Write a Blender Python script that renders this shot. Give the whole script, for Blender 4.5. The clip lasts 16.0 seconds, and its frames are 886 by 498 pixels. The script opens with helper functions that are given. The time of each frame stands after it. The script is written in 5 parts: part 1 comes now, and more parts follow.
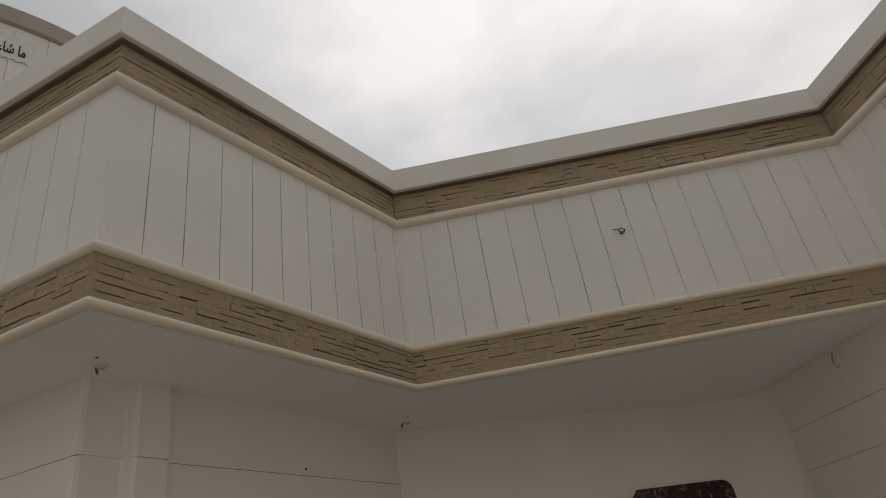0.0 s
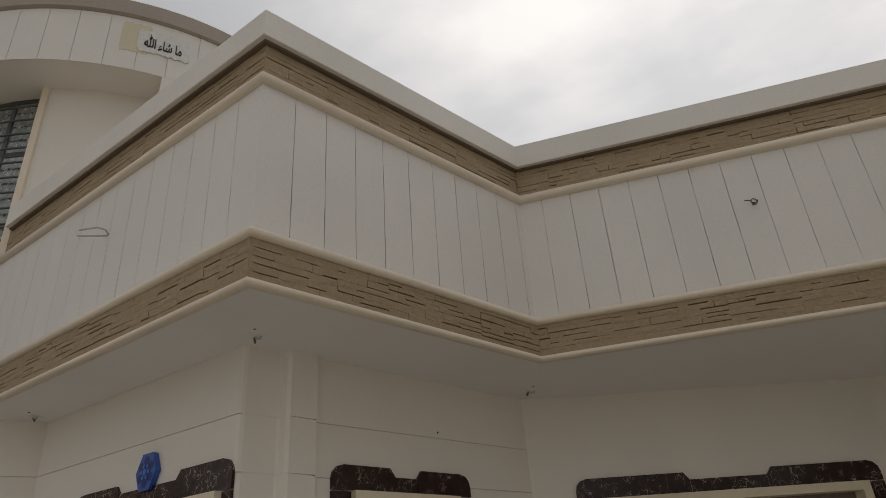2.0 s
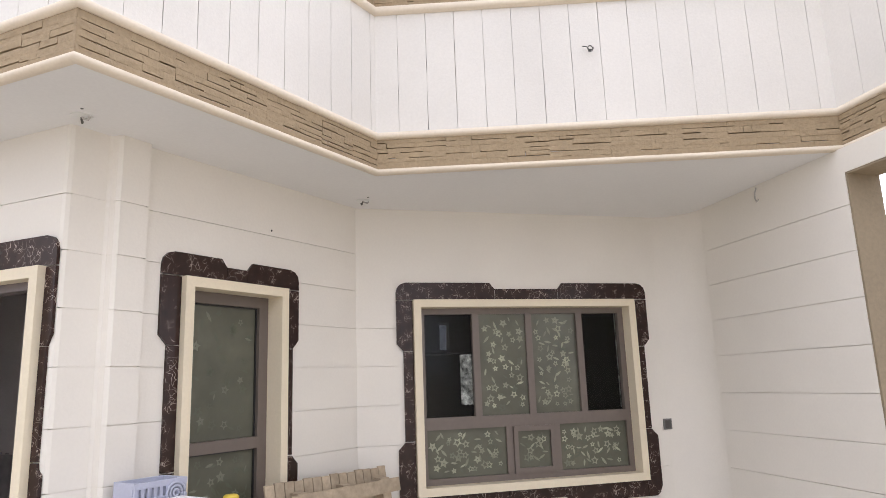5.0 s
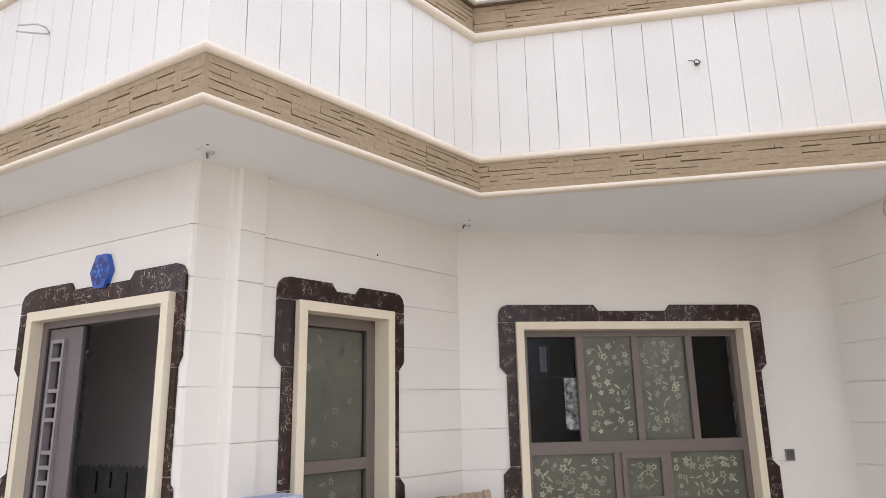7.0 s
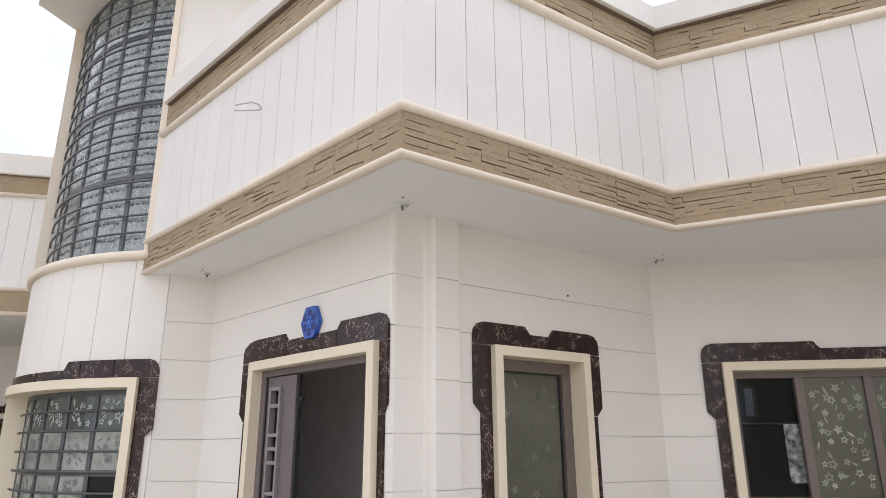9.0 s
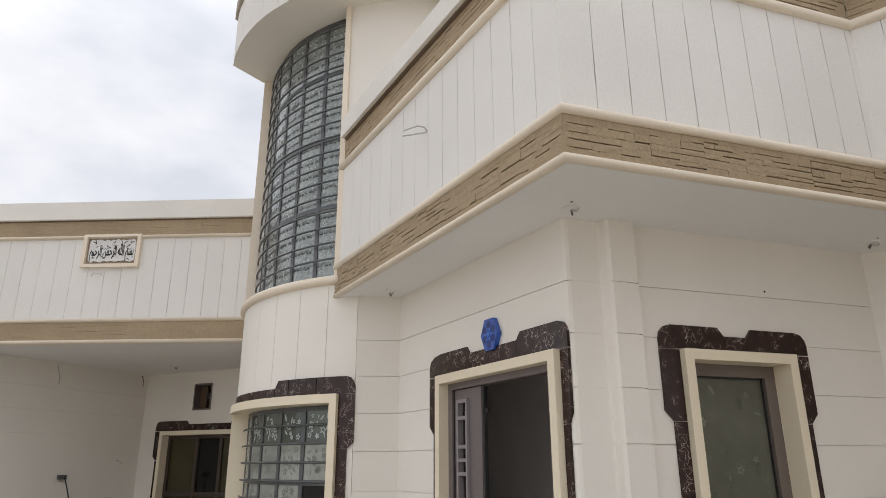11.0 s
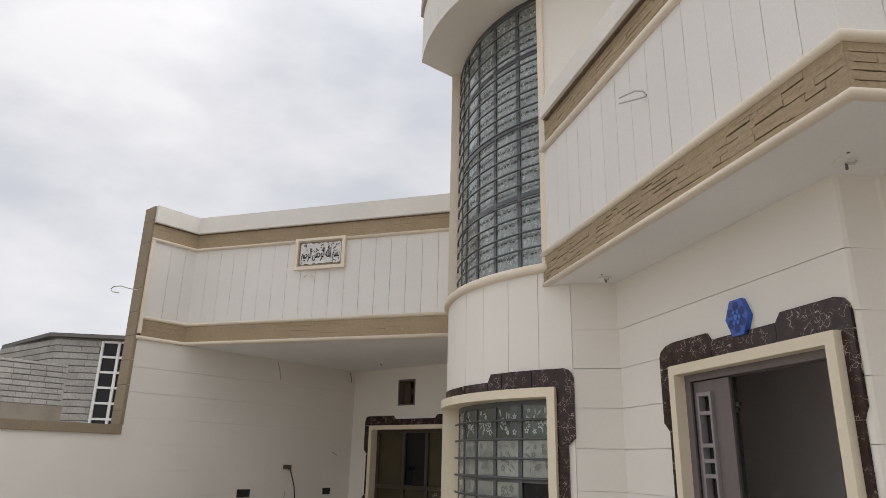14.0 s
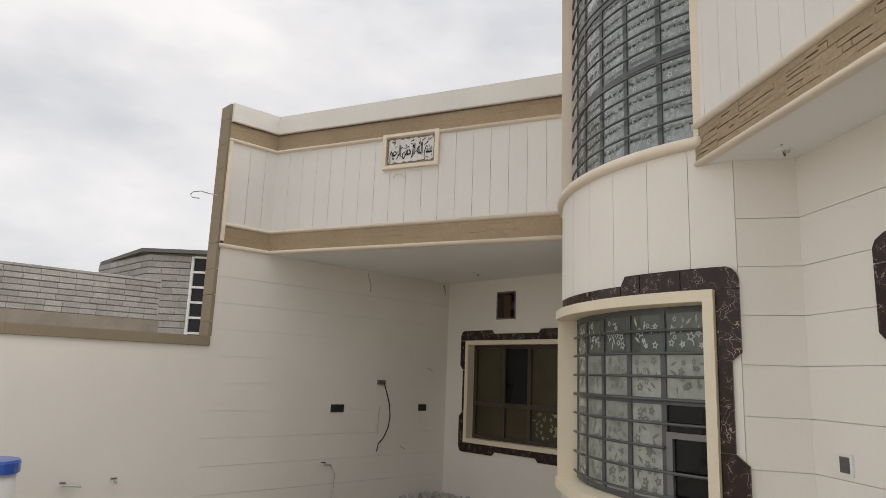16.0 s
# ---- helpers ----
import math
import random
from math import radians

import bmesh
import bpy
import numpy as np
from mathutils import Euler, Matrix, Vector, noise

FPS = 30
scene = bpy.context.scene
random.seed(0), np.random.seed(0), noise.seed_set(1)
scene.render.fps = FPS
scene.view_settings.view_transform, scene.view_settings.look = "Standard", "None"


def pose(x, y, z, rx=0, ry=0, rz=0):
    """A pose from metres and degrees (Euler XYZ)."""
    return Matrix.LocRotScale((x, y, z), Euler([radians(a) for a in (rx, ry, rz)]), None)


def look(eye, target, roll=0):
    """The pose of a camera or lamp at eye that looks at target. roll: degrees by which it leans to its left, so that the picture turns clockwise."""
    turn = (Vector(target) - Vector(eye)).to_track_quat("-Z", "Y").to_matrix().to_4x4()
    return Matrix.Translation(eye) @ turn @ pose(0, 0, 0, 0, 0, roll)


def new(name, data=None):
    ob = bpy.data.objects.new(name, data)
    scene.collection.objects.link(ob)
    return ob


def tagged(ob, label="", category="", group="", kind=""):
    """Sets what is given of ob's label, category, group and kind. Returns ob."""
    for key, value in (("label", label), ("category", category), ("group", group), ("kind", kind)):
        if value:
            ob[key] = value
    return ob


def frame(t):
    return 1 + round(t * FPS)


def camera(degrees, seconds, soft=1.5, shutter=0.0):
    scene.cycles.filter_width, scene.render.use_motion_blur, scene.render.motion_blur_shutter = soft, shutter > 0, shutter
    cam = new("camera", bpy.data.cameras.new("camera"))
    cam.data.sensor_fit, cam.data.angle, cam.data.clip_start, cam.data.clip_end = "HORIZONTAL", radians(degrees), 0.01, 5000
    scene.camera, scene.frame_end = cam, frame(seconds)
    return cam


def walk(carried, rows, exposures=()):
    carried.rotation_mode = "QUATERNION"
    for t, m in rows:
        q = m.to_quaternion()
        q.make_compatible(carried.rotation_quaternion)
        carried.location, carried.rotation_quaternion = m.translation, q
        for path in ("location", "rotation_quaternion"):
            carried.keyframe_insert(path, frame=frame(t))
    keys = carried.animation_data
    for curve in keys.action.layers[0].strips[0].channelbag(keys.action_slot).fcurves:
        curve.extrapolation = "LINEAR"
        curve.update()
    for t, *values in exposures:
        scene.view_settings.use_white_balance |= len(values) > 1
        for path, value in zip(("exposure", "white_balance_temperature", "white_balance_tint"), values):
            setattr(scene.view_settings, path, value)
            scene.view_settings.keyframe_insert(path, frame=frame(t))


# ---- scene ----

# ---------------------------------------------------------------- camera
cam = camera(67.06, 16.0, soft=0.8)
PATH = [
    (0, pose(2.183, -1.557, 1.751, 119.71, 8.09, 27.41)),
    (0.5, pose(2.229, -1.604, 1.749, 119.71, 6.49, 29.99)),
    (1, pose(2.249, -1.628, 1.746, 118.25, 6.01, 32.04)),
    (1.5, pose(2.256, -1.652, 1.747, 118.62, 4.63, 34.67)),
    (2, pose(2.272, -1.686, 1.741, 117.75, 3.71, 37.22)),
    (2.5, pose(2.314, -1.720, 1.735, 117.11, 2.45, 39.29)),
    (3, pose(2.363, -1.719, 1.731, 112.76, 2.72, 36.10)),
    (3.5, pose(2.432, -1.734, 1.709, 108.31, 3.08, 27.80)),
    (3.7, pose(2.457, -1.761, 1.702, 105.55, 2.15, 25.06)),
    (5.8, pose(2.393, -1.836, 1.630, 101.11, 2.03, 22.90)),
    (6, pose(2.388, -1.844, 1.637, 101.79, 2.30, 24.12)),
    (6.5, pose(2.371, -1.850, 1.652, 102.90, 1.93, 27.04)),
    (7, pose(2.359, -1.865, 1.663, 103.29, 1.07, 30.90)),
    (7.5, pose(2.323, -1.880, 1.674, 103.58, 0.68, 34.01)),
    (8, pose(2.271, -1.902, 1.678, 104.55, 0.61, 37.17)),
    (8.5, pose(2.235, -1.914, 1.693, 105.46, 0.40, 41.28)),
    (9, pose(2.214, -1.909, 1.699, 106.80, 0.28, 45.47)),
    (9.5, pose(2.200, -1.900, 1.689, 107.22, 0.42, 49.97)),
    (10, pose(2.213, -1.873, 1.694, 108.09, 0.44, 54.76)),
    (10.2, pose(2.228, -1.858, 1.696, 108.13, 0.50, 56.61)),
    (12.3, pose(2.109, -1.949, 1.678, 105.87, -0.18, 66.02)),
    (12.5, pose(2.080, -1.962, 1.677, 105.38, 0.07, 67.20)),
    (13, pose(2.008, -1.994, 1.674, 105.92, 0.07, 69.61)),
    (13.5, pose(1.933, -2.015, 1.676, 105.59, -0.69, 70.98)),
    (14, pose(1.829, -2.030, 1.681, 107.57, -1.29, 76.21)),
    (14.5, pose(1.701, -2.069, 1.673, 105.92, -1.07, 77.67)),
    (15, pose(1.491, -2.101, 1.663, 103.44, -0.53, 76.54)),
    (15.5, pose(1.180, -2.080, 1.649, 103.75, -0.15, 81.25)),
    (16, pose(0.821, -2.077, 1.658, 100.77, -2.11, 83.10)),
]
EXPOSURES = [(0.0, -1.72, 7500, 11), (1.5, -1.63, 7500, 11), (2.7, -1.55, 7420, 12), (3.2, -1.20, 7220, 13), (3.7, -0.73, 7000, 14), (5.0, 0.21, 6820, 16),
             (6.5, 0.19, 6700, 16), (7.5, 0.13, 6640, 16), (8.8, 0.08, 6640, 15), (9.4, -0.36, 6830, 14), (10.0, -0.44, 6900, 13), (12.4, -0.50, 7130, 12), (14.0, -0.68, 7080, 12), (16.0, -0.60, 7350, 12)]
walk(cam, PATH, EXPOSURES)

# ---------------------------------------------------------------- sky and sun
SUN_TURN, SUN_HEIGHT = 8, 44
world = bpy.data.worlds.new("overcast_sky")
scene.world = world
world.use_nodes = True
wn, wl = world.node_tree.nodes, world.node_tree.links
wn.clear()
sky = wn.new("ShaderNodeTexSky")
sky.sky_type = "NISHITA"
sky.sun_disc = False
sky.sun_elevation, sky.sun_rotation = radians(SUN_HEIGHT), radians(SUN_TURN)
coord = wn.new("ShaderNodeTexCoord")
squash = wn.new("ShaderNodeMapping")
squash.inputs["Scale"].default_value = (1.0, 1.0, 2.2)
clouds = wn.new("ShaderNodeTexNoise")
clouds.inputs["Scale"].default_value = 2.6
clouds.inputs["Detail"].default_value = 7
clouds.inputs["Roughness"].default_value = 0.52
ramp = wn.new("ShaderNodeValToRGB")
ramp.color_ramp.elements[0].position, ramp.color_ramp.elements[0].color = 0.36, (0.75, 0.82, 0.94, 1)
ramp.color_ramp.elements[1].position, ramp.color_ramp.elements[1].color = 0.64, (1.10, 1.15, 1.25, 1)
dim = wn.new("ShaderNodeVectorMath")
dim.operation = "SCALE"
dim.inputs["Scale"].default_value = 0.10
mixer = wn.new("ShaderNodeMix")
mixer.data_type = "RGBA"
mixer.inputs["Factor"].default_value = 0.88
back = wn.new("ShaderNodeBackground")
back.inputs["Strength"].default_value = 1.25
wout = wn.new("ShaderNodeOutputWorld")
wl.new(coord.outputs["Generated"], squash.inputs["Vector"])
wl.new(squash.outputs["Vector"], clouds.inputs["Vector"])
wl.new(clouds.outputs["Fac"], ramp.inputs["Fac"])
split = wn.new("ShaderNodeSeparateXYZ")
rise = wn.new("ShaderNodeMapRange")
rise.interpolation_type = "SMOOTHSTEP"
rise.inputs["From Min"].default_value, rise.inputs["From Max"].default_value = 0.4, 0.9
rise.inputs["To Min"].default_value, rise.inputs["To Max"].default_value = 1.1, 1.6
lift = wn.new("ShaderNodeVectorMath")
lift.operation = "SCALE"
wl.new(coord.outputs["Generated"], split.inputs["Vector"])
wl.new(split.outputs["Z"], rise.inputs["Value"])
wl.new(ramp.outputs["Color"], lift.inputs[0])
# the veiled sun brightens the clouds round it
to_sun = Vector((math.sin(radians(SUN_TURN)) * math.cos(radians(SUN_HEIGHT)), math.cos(radians(SUN_TURN)) * math.cos(radians(SUN_HEIGHT)), math.sin(radians(SUN_HEIGHT))))
near = wn.new("ShaderNodeVectorMath")
near.operation = "DOT_PRODUCT"
near.inputs[1].default_value = to_sun
veil = wn.new("ShaderNodeMapRange")
veil.interpolation_type = "SMOOTHSTEP"
veil.inputs["From Min"].default_value, veil.inputs["From Max"].default_value = 0.55, 1.0
veil.inputs["To Min"].default_value, veil.inputs["To Max"].default_value = 0.0, 0.9
total = wn.new("ShaderNodeMath")
wl.new(coord.outputs["Generated"], near.inputs[0])
wl.new(near.outputs["Value"], veil.inputs["Value"])
wl.new(rise.outputs["Result"], total.inputs[0])
wl.new(veil.outputs["Result"], total.inputs[1])
wl.new(total.outputs["Value"], lift.inputs["Scale"])
wl.new(sky.outputs["Color"], dim.inputs[0])
wl.new(dim.outputs["Vector"], mixer.inputs["A"])
wl.new(lift.outputs["Vector"], mixer.inputs["B"])
wl.new(mixer.outputs["Result"], back.inputs["Color"])
wl.new(back.outputs["Background"], wout.inputs["Surface"])

sun_data = bpy.data.lights.new("sun", "SUN")
sun_data.energy, sun_data.angle, sun_data.color = 0.4, radians(25), (1.0, 0.96, 0.9)
sun = new("sun", sun_data)
sun.matrix_world = look(to_sun * 12, (0, 0, 0))

# ---------------------------------------------------------------- materials
def material(name, color, rough=0.6, metal=0.0, grain=0.0, grain_size=60.0, stain=0.0, stain_size=1.2, bump=0.0,
             bump_size=150.0, per_piece=0.0, coat=0.0, spec=0.5):
    """A painted, plastered or metal surface: fine grain, broad stains, relief, and a small change from piece to piece."""
    m = bpy.data.materials.new(name)
    m.use_nodes = True
    n, l = m.node_tree.nodes, m.node_tree.links
    b = n["Principled BSDF"]
    b.inputs["Roughness"].default_value, b.inputs["Metallic"].default_value = rough, metal
    b.inputs["Coat Weight"].default_value, b.inputs["Specular IOR Level"].default_value = coat, spec
    tc = n.new("ShaderNodeTexCoord")
    geo = n.new("ShaderNodeNewGeometry")
    value = None

    def times(a, factor):
        if a is None:
            return factor
        k = n.new("ShaderNodeMath")
        k.operation = "MULTIPLY"
        l.new(a, k.inputs[0])
        l.new(factor, k.inputs[1])
        return k.outputs[0]

    def spread(out, low, high, a=0.3, z=0.7):
        r = n.new("ShaderNodeMapRange")
        r.inputs["From Min"].default_value, r.inputs["From Max"].default_value = a, z
        r.inputs["To Min"].default_value, r.inputs["To Max"].default_value = low, high
        l.new(out, r.inputs["Value"])
        return r.outputs["Result"]

    for amount, size, detail in ((grain, grain_size, 4), (stain, stain_size, 6)):
        if amount:
            t = n.new("ShaderNodeTexNoise")
            t.inputs["Scale"].default_value, t.inputs["Detail"].default_value = size, detail
            l.new(geo.outputs["Position"], t.inputs["Vector"])
            value = times(value, spread(t.outputs["Fac"], 1 - amount, 1 + amount * 0.6))
    if per_piece:
        info = n.new("ShaderNodeObjectInfo")
        value = times(value, spread(info.outputs["Random"], 1 - per_piece, 1 + per_piece, 0, 1))
        value = times(value, spread(geo.outputs["Random Per Island"], 1 - per_piece, 1 + per_piece, 0, 1))
    if value is None:
        b.inputs["Base Color"].default_value = (*color, 1)
    else:
        s = n.new("ShaderNodeVectorMath")
        s.operation = "SCALE"
        s.inputs[0].default_value = color
        l.new(value, s.inputs["Scale"])
        l.new(s.outputs["Vector"], b.inputs["Base Color"])
    if bump:
        t = n.new("ShaderNodeTexNoise")
        t.inputs["Scale"].default_value, t.inputs["Detail"].default_value = bump_size, 5
        l.new(geo.outputs["Position"], t.inputs["Vector"])
        k = n.new("ShaderNodeBump")
        k.inputs["Strength"].default_value, k.inputs["Distance"].default_value = bump, 0.01
        l.new(t.outputs["Fac"], k.inputs["Height"])
        l.new(k.outputs["Normal"], b.inputs["Normal"])
    return m


def marble_material():
    m = material("dark_marble", (0.03, 0.02, 0.018), rough=0.2, spec=0.32)
    n, l = m.node_tree.nodes, m.node_tree.links
    b = n["Principled BSDF"]
    geo = n.new("ShaderNodeNewGeometry")
    bend = n.new("ShaderNodeTexNoise")
    bend.inputs["Scale"].default_value, bend.inputs["Detail"].default_value = 5.0, 4
    l.new(geo.outputs["Position"], bend.inputs["Vector"])
    add = n.new("ShaderNodeVectorMath")
    add.operation = "MULTIPLY_ADD"
    add.inputs[1].default_value = (0.5, 0.5, 0.5)
    l.new(bend.outputs["Color"], add.inputs[0])
    l.new(geo.outputs["Position"], add.inputs[2])
    cell = n.new("ShaderNodeTexVoronoi")
    cell.feature = "DISTANCE_TO_EDGE"
    cell.inputs["Scale"].default_value = 15.0
    l.new(add.outputs["Vector"], cell.inputs["Vector"])
    vein = n.new("ShaderNodeValToRGB")
    vein.color_ramp.elements[0].position, vein.color_ramp.elements[0].color = 0.006, (1, 1, 1, 1)
    vein.color_ramp.elements[1].position, vein.color_ramp.elements[1].color = 0.034, (0, 0, 0, 1)
    l.new(cell.outputs["Distance"], vein.inputs["Fac"])
    patch = n.new("ShaderNodeTexNoise")
    patch.inputs["Scale"].default_value, patch.inputs["Detail"].default_value = 14.0, 4
    l.new(geo.outputs["Position"], patch.inputs["Vector"])
    gate = n.new("ShaderNodeMapRange")
    gate.inputs["From Min"].default_value, gate.inputs["From Max"].default_value = 0.47, 0.62
    l.new(patch.outputs["Fac"], gate.inputs["Value"])
    k = n.new("ShaderNodeMath")
    k.operation = "MULTIPLY"
    l.new(vein.outputs["Color"], k.inputs[0])
    l.new(gate.outputs["Result"], k.inputs[1])
    base = n.new("ShaderNodeMix")
    base.data_type = "RGBA"
    base.inputs["A"].default_value = (0.016, 0.009, 0.008, 1)
    base.inputs["B"].default_value = (0.055, 0.028, 0.023, 1)
    l.new(patch.outputs["Fac"], base.inputs["Factor"])
    mix = n.new("ShaderNodeMix")
    mix.data_type = "RGBA"
    mix.inputs["B"].default_value = (0.47, 0.39, 0.34, 1)
    l.new(k.outputs[0], mix.inputs["Factor"])
    l.new(base.outputs["Result"], mix.inputs["A"])
    l.new(mix.outputs["Result"], b.inputs["Base Color"])
    return m


PLASTER = material("white_plaster", (0.815, 0.775, 0.71), 0.75, grain=0.014, stain=0.05, stain_size=0.9, bump=0.07, bump_size=60)
PANEL = material("white_panel_render", (0.775, 0.75, 0.71), 0.7, grain=0.03, stain=0.04, stain_size=1.4, bump=0.10, bump_size=80, per_piece=0.012)
SOFFIT = material("soffit_paint", (0.82, 0.81, 0.80), 0.85, grain=0.02, stain=0.04, stain_size=0.7, bump=0.05)
TRIM = material("cream_trim", (0.80, 0.70, 0.57), 0.55, grain=0.04, stain=0.05, bump=0.06)
CREAM = material("cream_window_surround", (0.80, 0.705, 0.54), 0.5, grain=0.03, stain=0.05, bump=0.05)
STONE = material("tan_ledge_stone", (0.385, 0.293, 0.188), 0.9, grain=0.10, grain_size=45, stain=0.10, stain_size=2.0, bump=0.55, bump_size=60, per_piece=0.02)
TILE = material("tan_cladding", (0.295, 0.235, 0.16), 0.8, grain=0.08, grain_size=40, stain=0.10, stain_size=1.5, bump=0.25, bump_size=70, per_piece=0.03)
CAP = material("parapet_cap_paint", (0.785, 0.755, 0.70), 0.7, grain=0.04, stain=0.08, stain_size=1.1, bump=0.10)
CAP_TOP = material("cornice_cap_render", (0.40, 0.35, 0.30), 0.8, grain=0.06, stain=0.1)
MARBLE = marble_material()
GROUT = material("white_grout", (0.55, 0.52, 0.48), 0.9)
ALU = material("brown_aluminium", (0.18, 0.148, 0.13), 0.42, metal=0.25, grain=0.05, grain_size=30)
# darker copy of ALU: the carport's shade put into the frame colour
ALU_SHADED = material("shaded_brown_aluminium", (0.065, 0.046, 0.034), 0.45, metal=0.2, grain=0.05, grain_size=30)
ALU_GREY = material("grey_aluminium", (0.20, 0.20, 0.20), 0.4, metal=0.4, grain=0.05)
DOOR_GREY = material("grey_brown_door_paint", (0.18, 0.152, 0.15), 0.4, metal=0.2, grain=0.05, grain_size=25)
DOOR_PALE = material("pale_mauve_grey_paint", (0.30, 0.27, 0.275), 0.4, metal=0.2, grain=0.05, grain_size=25)
DARK_GLASS = material("dark_glass", (0.006, 0.006, 0.007), 0.05, spec=0.3)


def clear_glass_material(name, tint):
    """Thin window glass: lets light straight through, and mirrors a little more the flatter it is seen."""
    m = bpy.data.materials.new(name)
    m.use_nodes = True
    n, l = m.node_tree.nodes, m.node_tree.links
    n.clear()
    clear, gloss, mix = n.new("ShaderNodeBsdfTransparent"), n.new("ShaderNodeBsdfGlossy"), n.new("ShaderNodeMixShader")
    clear.inputs["Color"].default_value = tint
    gloss.inputs["Roughness"].default_value = 0.02
    f, out = n.new("ShaderNodeFresnel"), n.new("ShaderNodeOutputMaterial")
    f.inputs["IOR"].default_value = 1.25
    l.new(f.outputs["Fac"], mix.inputs["Fac"])
    l.new(clear.outputs["BSDF"], mix.inputs[1])
    l.new(gloss.outputs["BSDF"], mix.inputs[2])
    l.new(mix.outputs["Shader"], out.inputs["Surface"])
    return m


CLEAR = clear_glass_material("clear_window_glass", (0.86, 0.87, 0.86, 1))
SMOKED = clear_glass_material("smoked_glass", (0.16, 0.17, 0.19, 1))
OPENING_DARK = material("dim_opening_sheet", (0.05, 0.046, 0.047), 0.04, spec=0.5, stain=0.2, stain_size=1.5)
FILM = material("green_frosted_glass", (0.122, 0.124, 0.092), 0.22, grain=0.10, grain_size=14, stain=0.28, stain_size=2.4)
FILM_FLOWER = material("pale_flower_film", (0.33, 0.335, 0.245), 0.35, stain=0.4, stain_size=7.0, per_piece=0.3)
FAINT = material("faint_flower_film", (0.18, 0.185, 0.14), 0.3)
FILM_DARK = material("dark_flower_film", (0.075, 0.085, 0.055), 0.3)
TOWER_GLASS = material("silvered_patterned_glass", (0.34, 0.375, 0.365), 0.16, metal=0.2, grain=0.28, grain_size=30, stain=0.3, stain_size=5.0)
# dark dashes that paint shade and reflection below the guard bars
BAR_SHADE = material("bar_shade_dashes", (0.045, 0.05, 0.05), 0.35)
TOWER_LOW = material("pale_silvered_glass", (0.40, 0.42, 0.38), 0.2, metal=0.1, grain=0.12, grain_size=20, stain=0.25, stain_size=3.0)
# darker copy of TOWER_LOW: a dark reflection painted on the top panes
TOWER_REFLECT = material("green_glass_dark_reflection", (0.13, 0.15, 0.125), 0.12, metal=0.2, grain=0.2, grain_size=20, stain=0.3, stain_size=3.0)
TOWER_STAR = material("grey_star_film", (0.17, 0.18, 0.16), 0.35)
TOWER_PALE = material("pale_pattern_marks", (0.46, 0.50, 0.49), 0.35)
BAR = material("steel_guard_bar", (0.11, 0.118, 0.118), 0.4, metal=0.5, grain=0.06)
MULLION = material("dark_grey_mullion", (0.11, 0.115, 0.12), 0.4, metal=0.4)
BLUE = material("blue_plastic", (0.02, 0.09, 0.42), 0.3, grain=0.05, grain_size=30, coat=0.3)
BLACK = material("black_plastic", (0.02, 0.02, 0.02), 0.45)
BOX_GREY = material("grey_switch_plate", (0.10, 0.095, 0.09), 0.4)
WHITE_PLASTIC = material("white_plastic", (0.78, 0.78, 0.77), 0.35)
WIRE = material("white_wire", (0.50, 0.48, 0.46), 0.45)
STEEL = material("galvanised_steel", (0.45, 0.45, 0.44), 0.35, metal=0.8)
BLOCK = material("grey_concrete_block", (0.43, 0.415, 0.385), 0.92, grain=0.2, grain_size=35, stain=0.18, stain_size=2.0, bump=0.6, bump_size=70, per_piece=0.10)
MORTAR = material("dark_mortar", (0.17, 0.165, 0.155), 0.95, grain=0.2, bump=0.4)
CONCRETE = material("courtyard_concrete", (0.48, 0.44, 0.37), 0.9, grain=0.1, grain_size=20, stain=0.2, stain_size=0.8, bump=0.3)
SAND = material("dusty_earth", (0.36, 0.30, 0.22), 0.95, grain=0.12, grain_size=8, stain=0.2, stain_size=0.3, bump=0.4, bump_size=12)
# dark brown, chosen to dim and warm light bounced under the carport
BOUNCE_CUT = material("dark_bounce_floor", (0.20, 0.15, 0.095), 0.95, grain=0.2, grain_size=20, stain=0.2, stain_size=1.0, bump=0.5, bump_size=25)
# dark wall colour stands in for the dimness inside the rooms
ROOM = material("dim_room_shade", (0.10, 0.095, 0.09), 0.8, stain=0.1)
WOOD = material("bare_pallet_wood", (0.45, 0.36, 0.26), 0.8, grain=0.18, grain_size=25, stain=0.2, stain_size=4.0, bump=0.4, per_piece=0.12)
YELLOW = material("yellow_plastic", (0.75, 0.55, 0.08), 0.4)
CRATE = material("lilac_grey_plastic", (0.47, 0.49, 0.60), 0.5, grain=0.05)
CARD = material("white_cardboard", (0.72, 0.71, 0.74), 0.8, grain=0.04)
INK = material("black_calligraphy_paint", (0.025, 0.02, 0.018), 0.6)
SLAB_WHITE = material("white_plaque_stone", (0.74, 0.73, 0.71), 0.7, grain=0.1, grain_size=30, bump=0.4)
SLAB_YELLOW = material("pale_yellow_plaque", (0.70, 0.64, 0.48), 0.75, grain=0.05, stain=0.08)


# ---------------------------------------------------------------- mesh helpers
# The plan below is drawn in units of 0.8 m, with the paving at -0.5; SITE turns it into metres over the paving.
UNIT, FLOOR = 0.8, -0.5
SITE = Matrix.Scale(UNIT, 4) @ Matrix.Translation((0, 0, -FLOOR))


def mesh_object(name, bm, mat, smooth=False):
    bmesh.ops.recalc_face_normals(bm, faces=bm.faces[:])
    bm.transform(SITE)
    me = bpy.data.meshes.new(name)
    bm.to_mesh(me)
    bm.free()
    me.materials.append(mat)
    if smooth:
        for p in me.polygons:
            p.use_smooth = True
    return new(name, me)


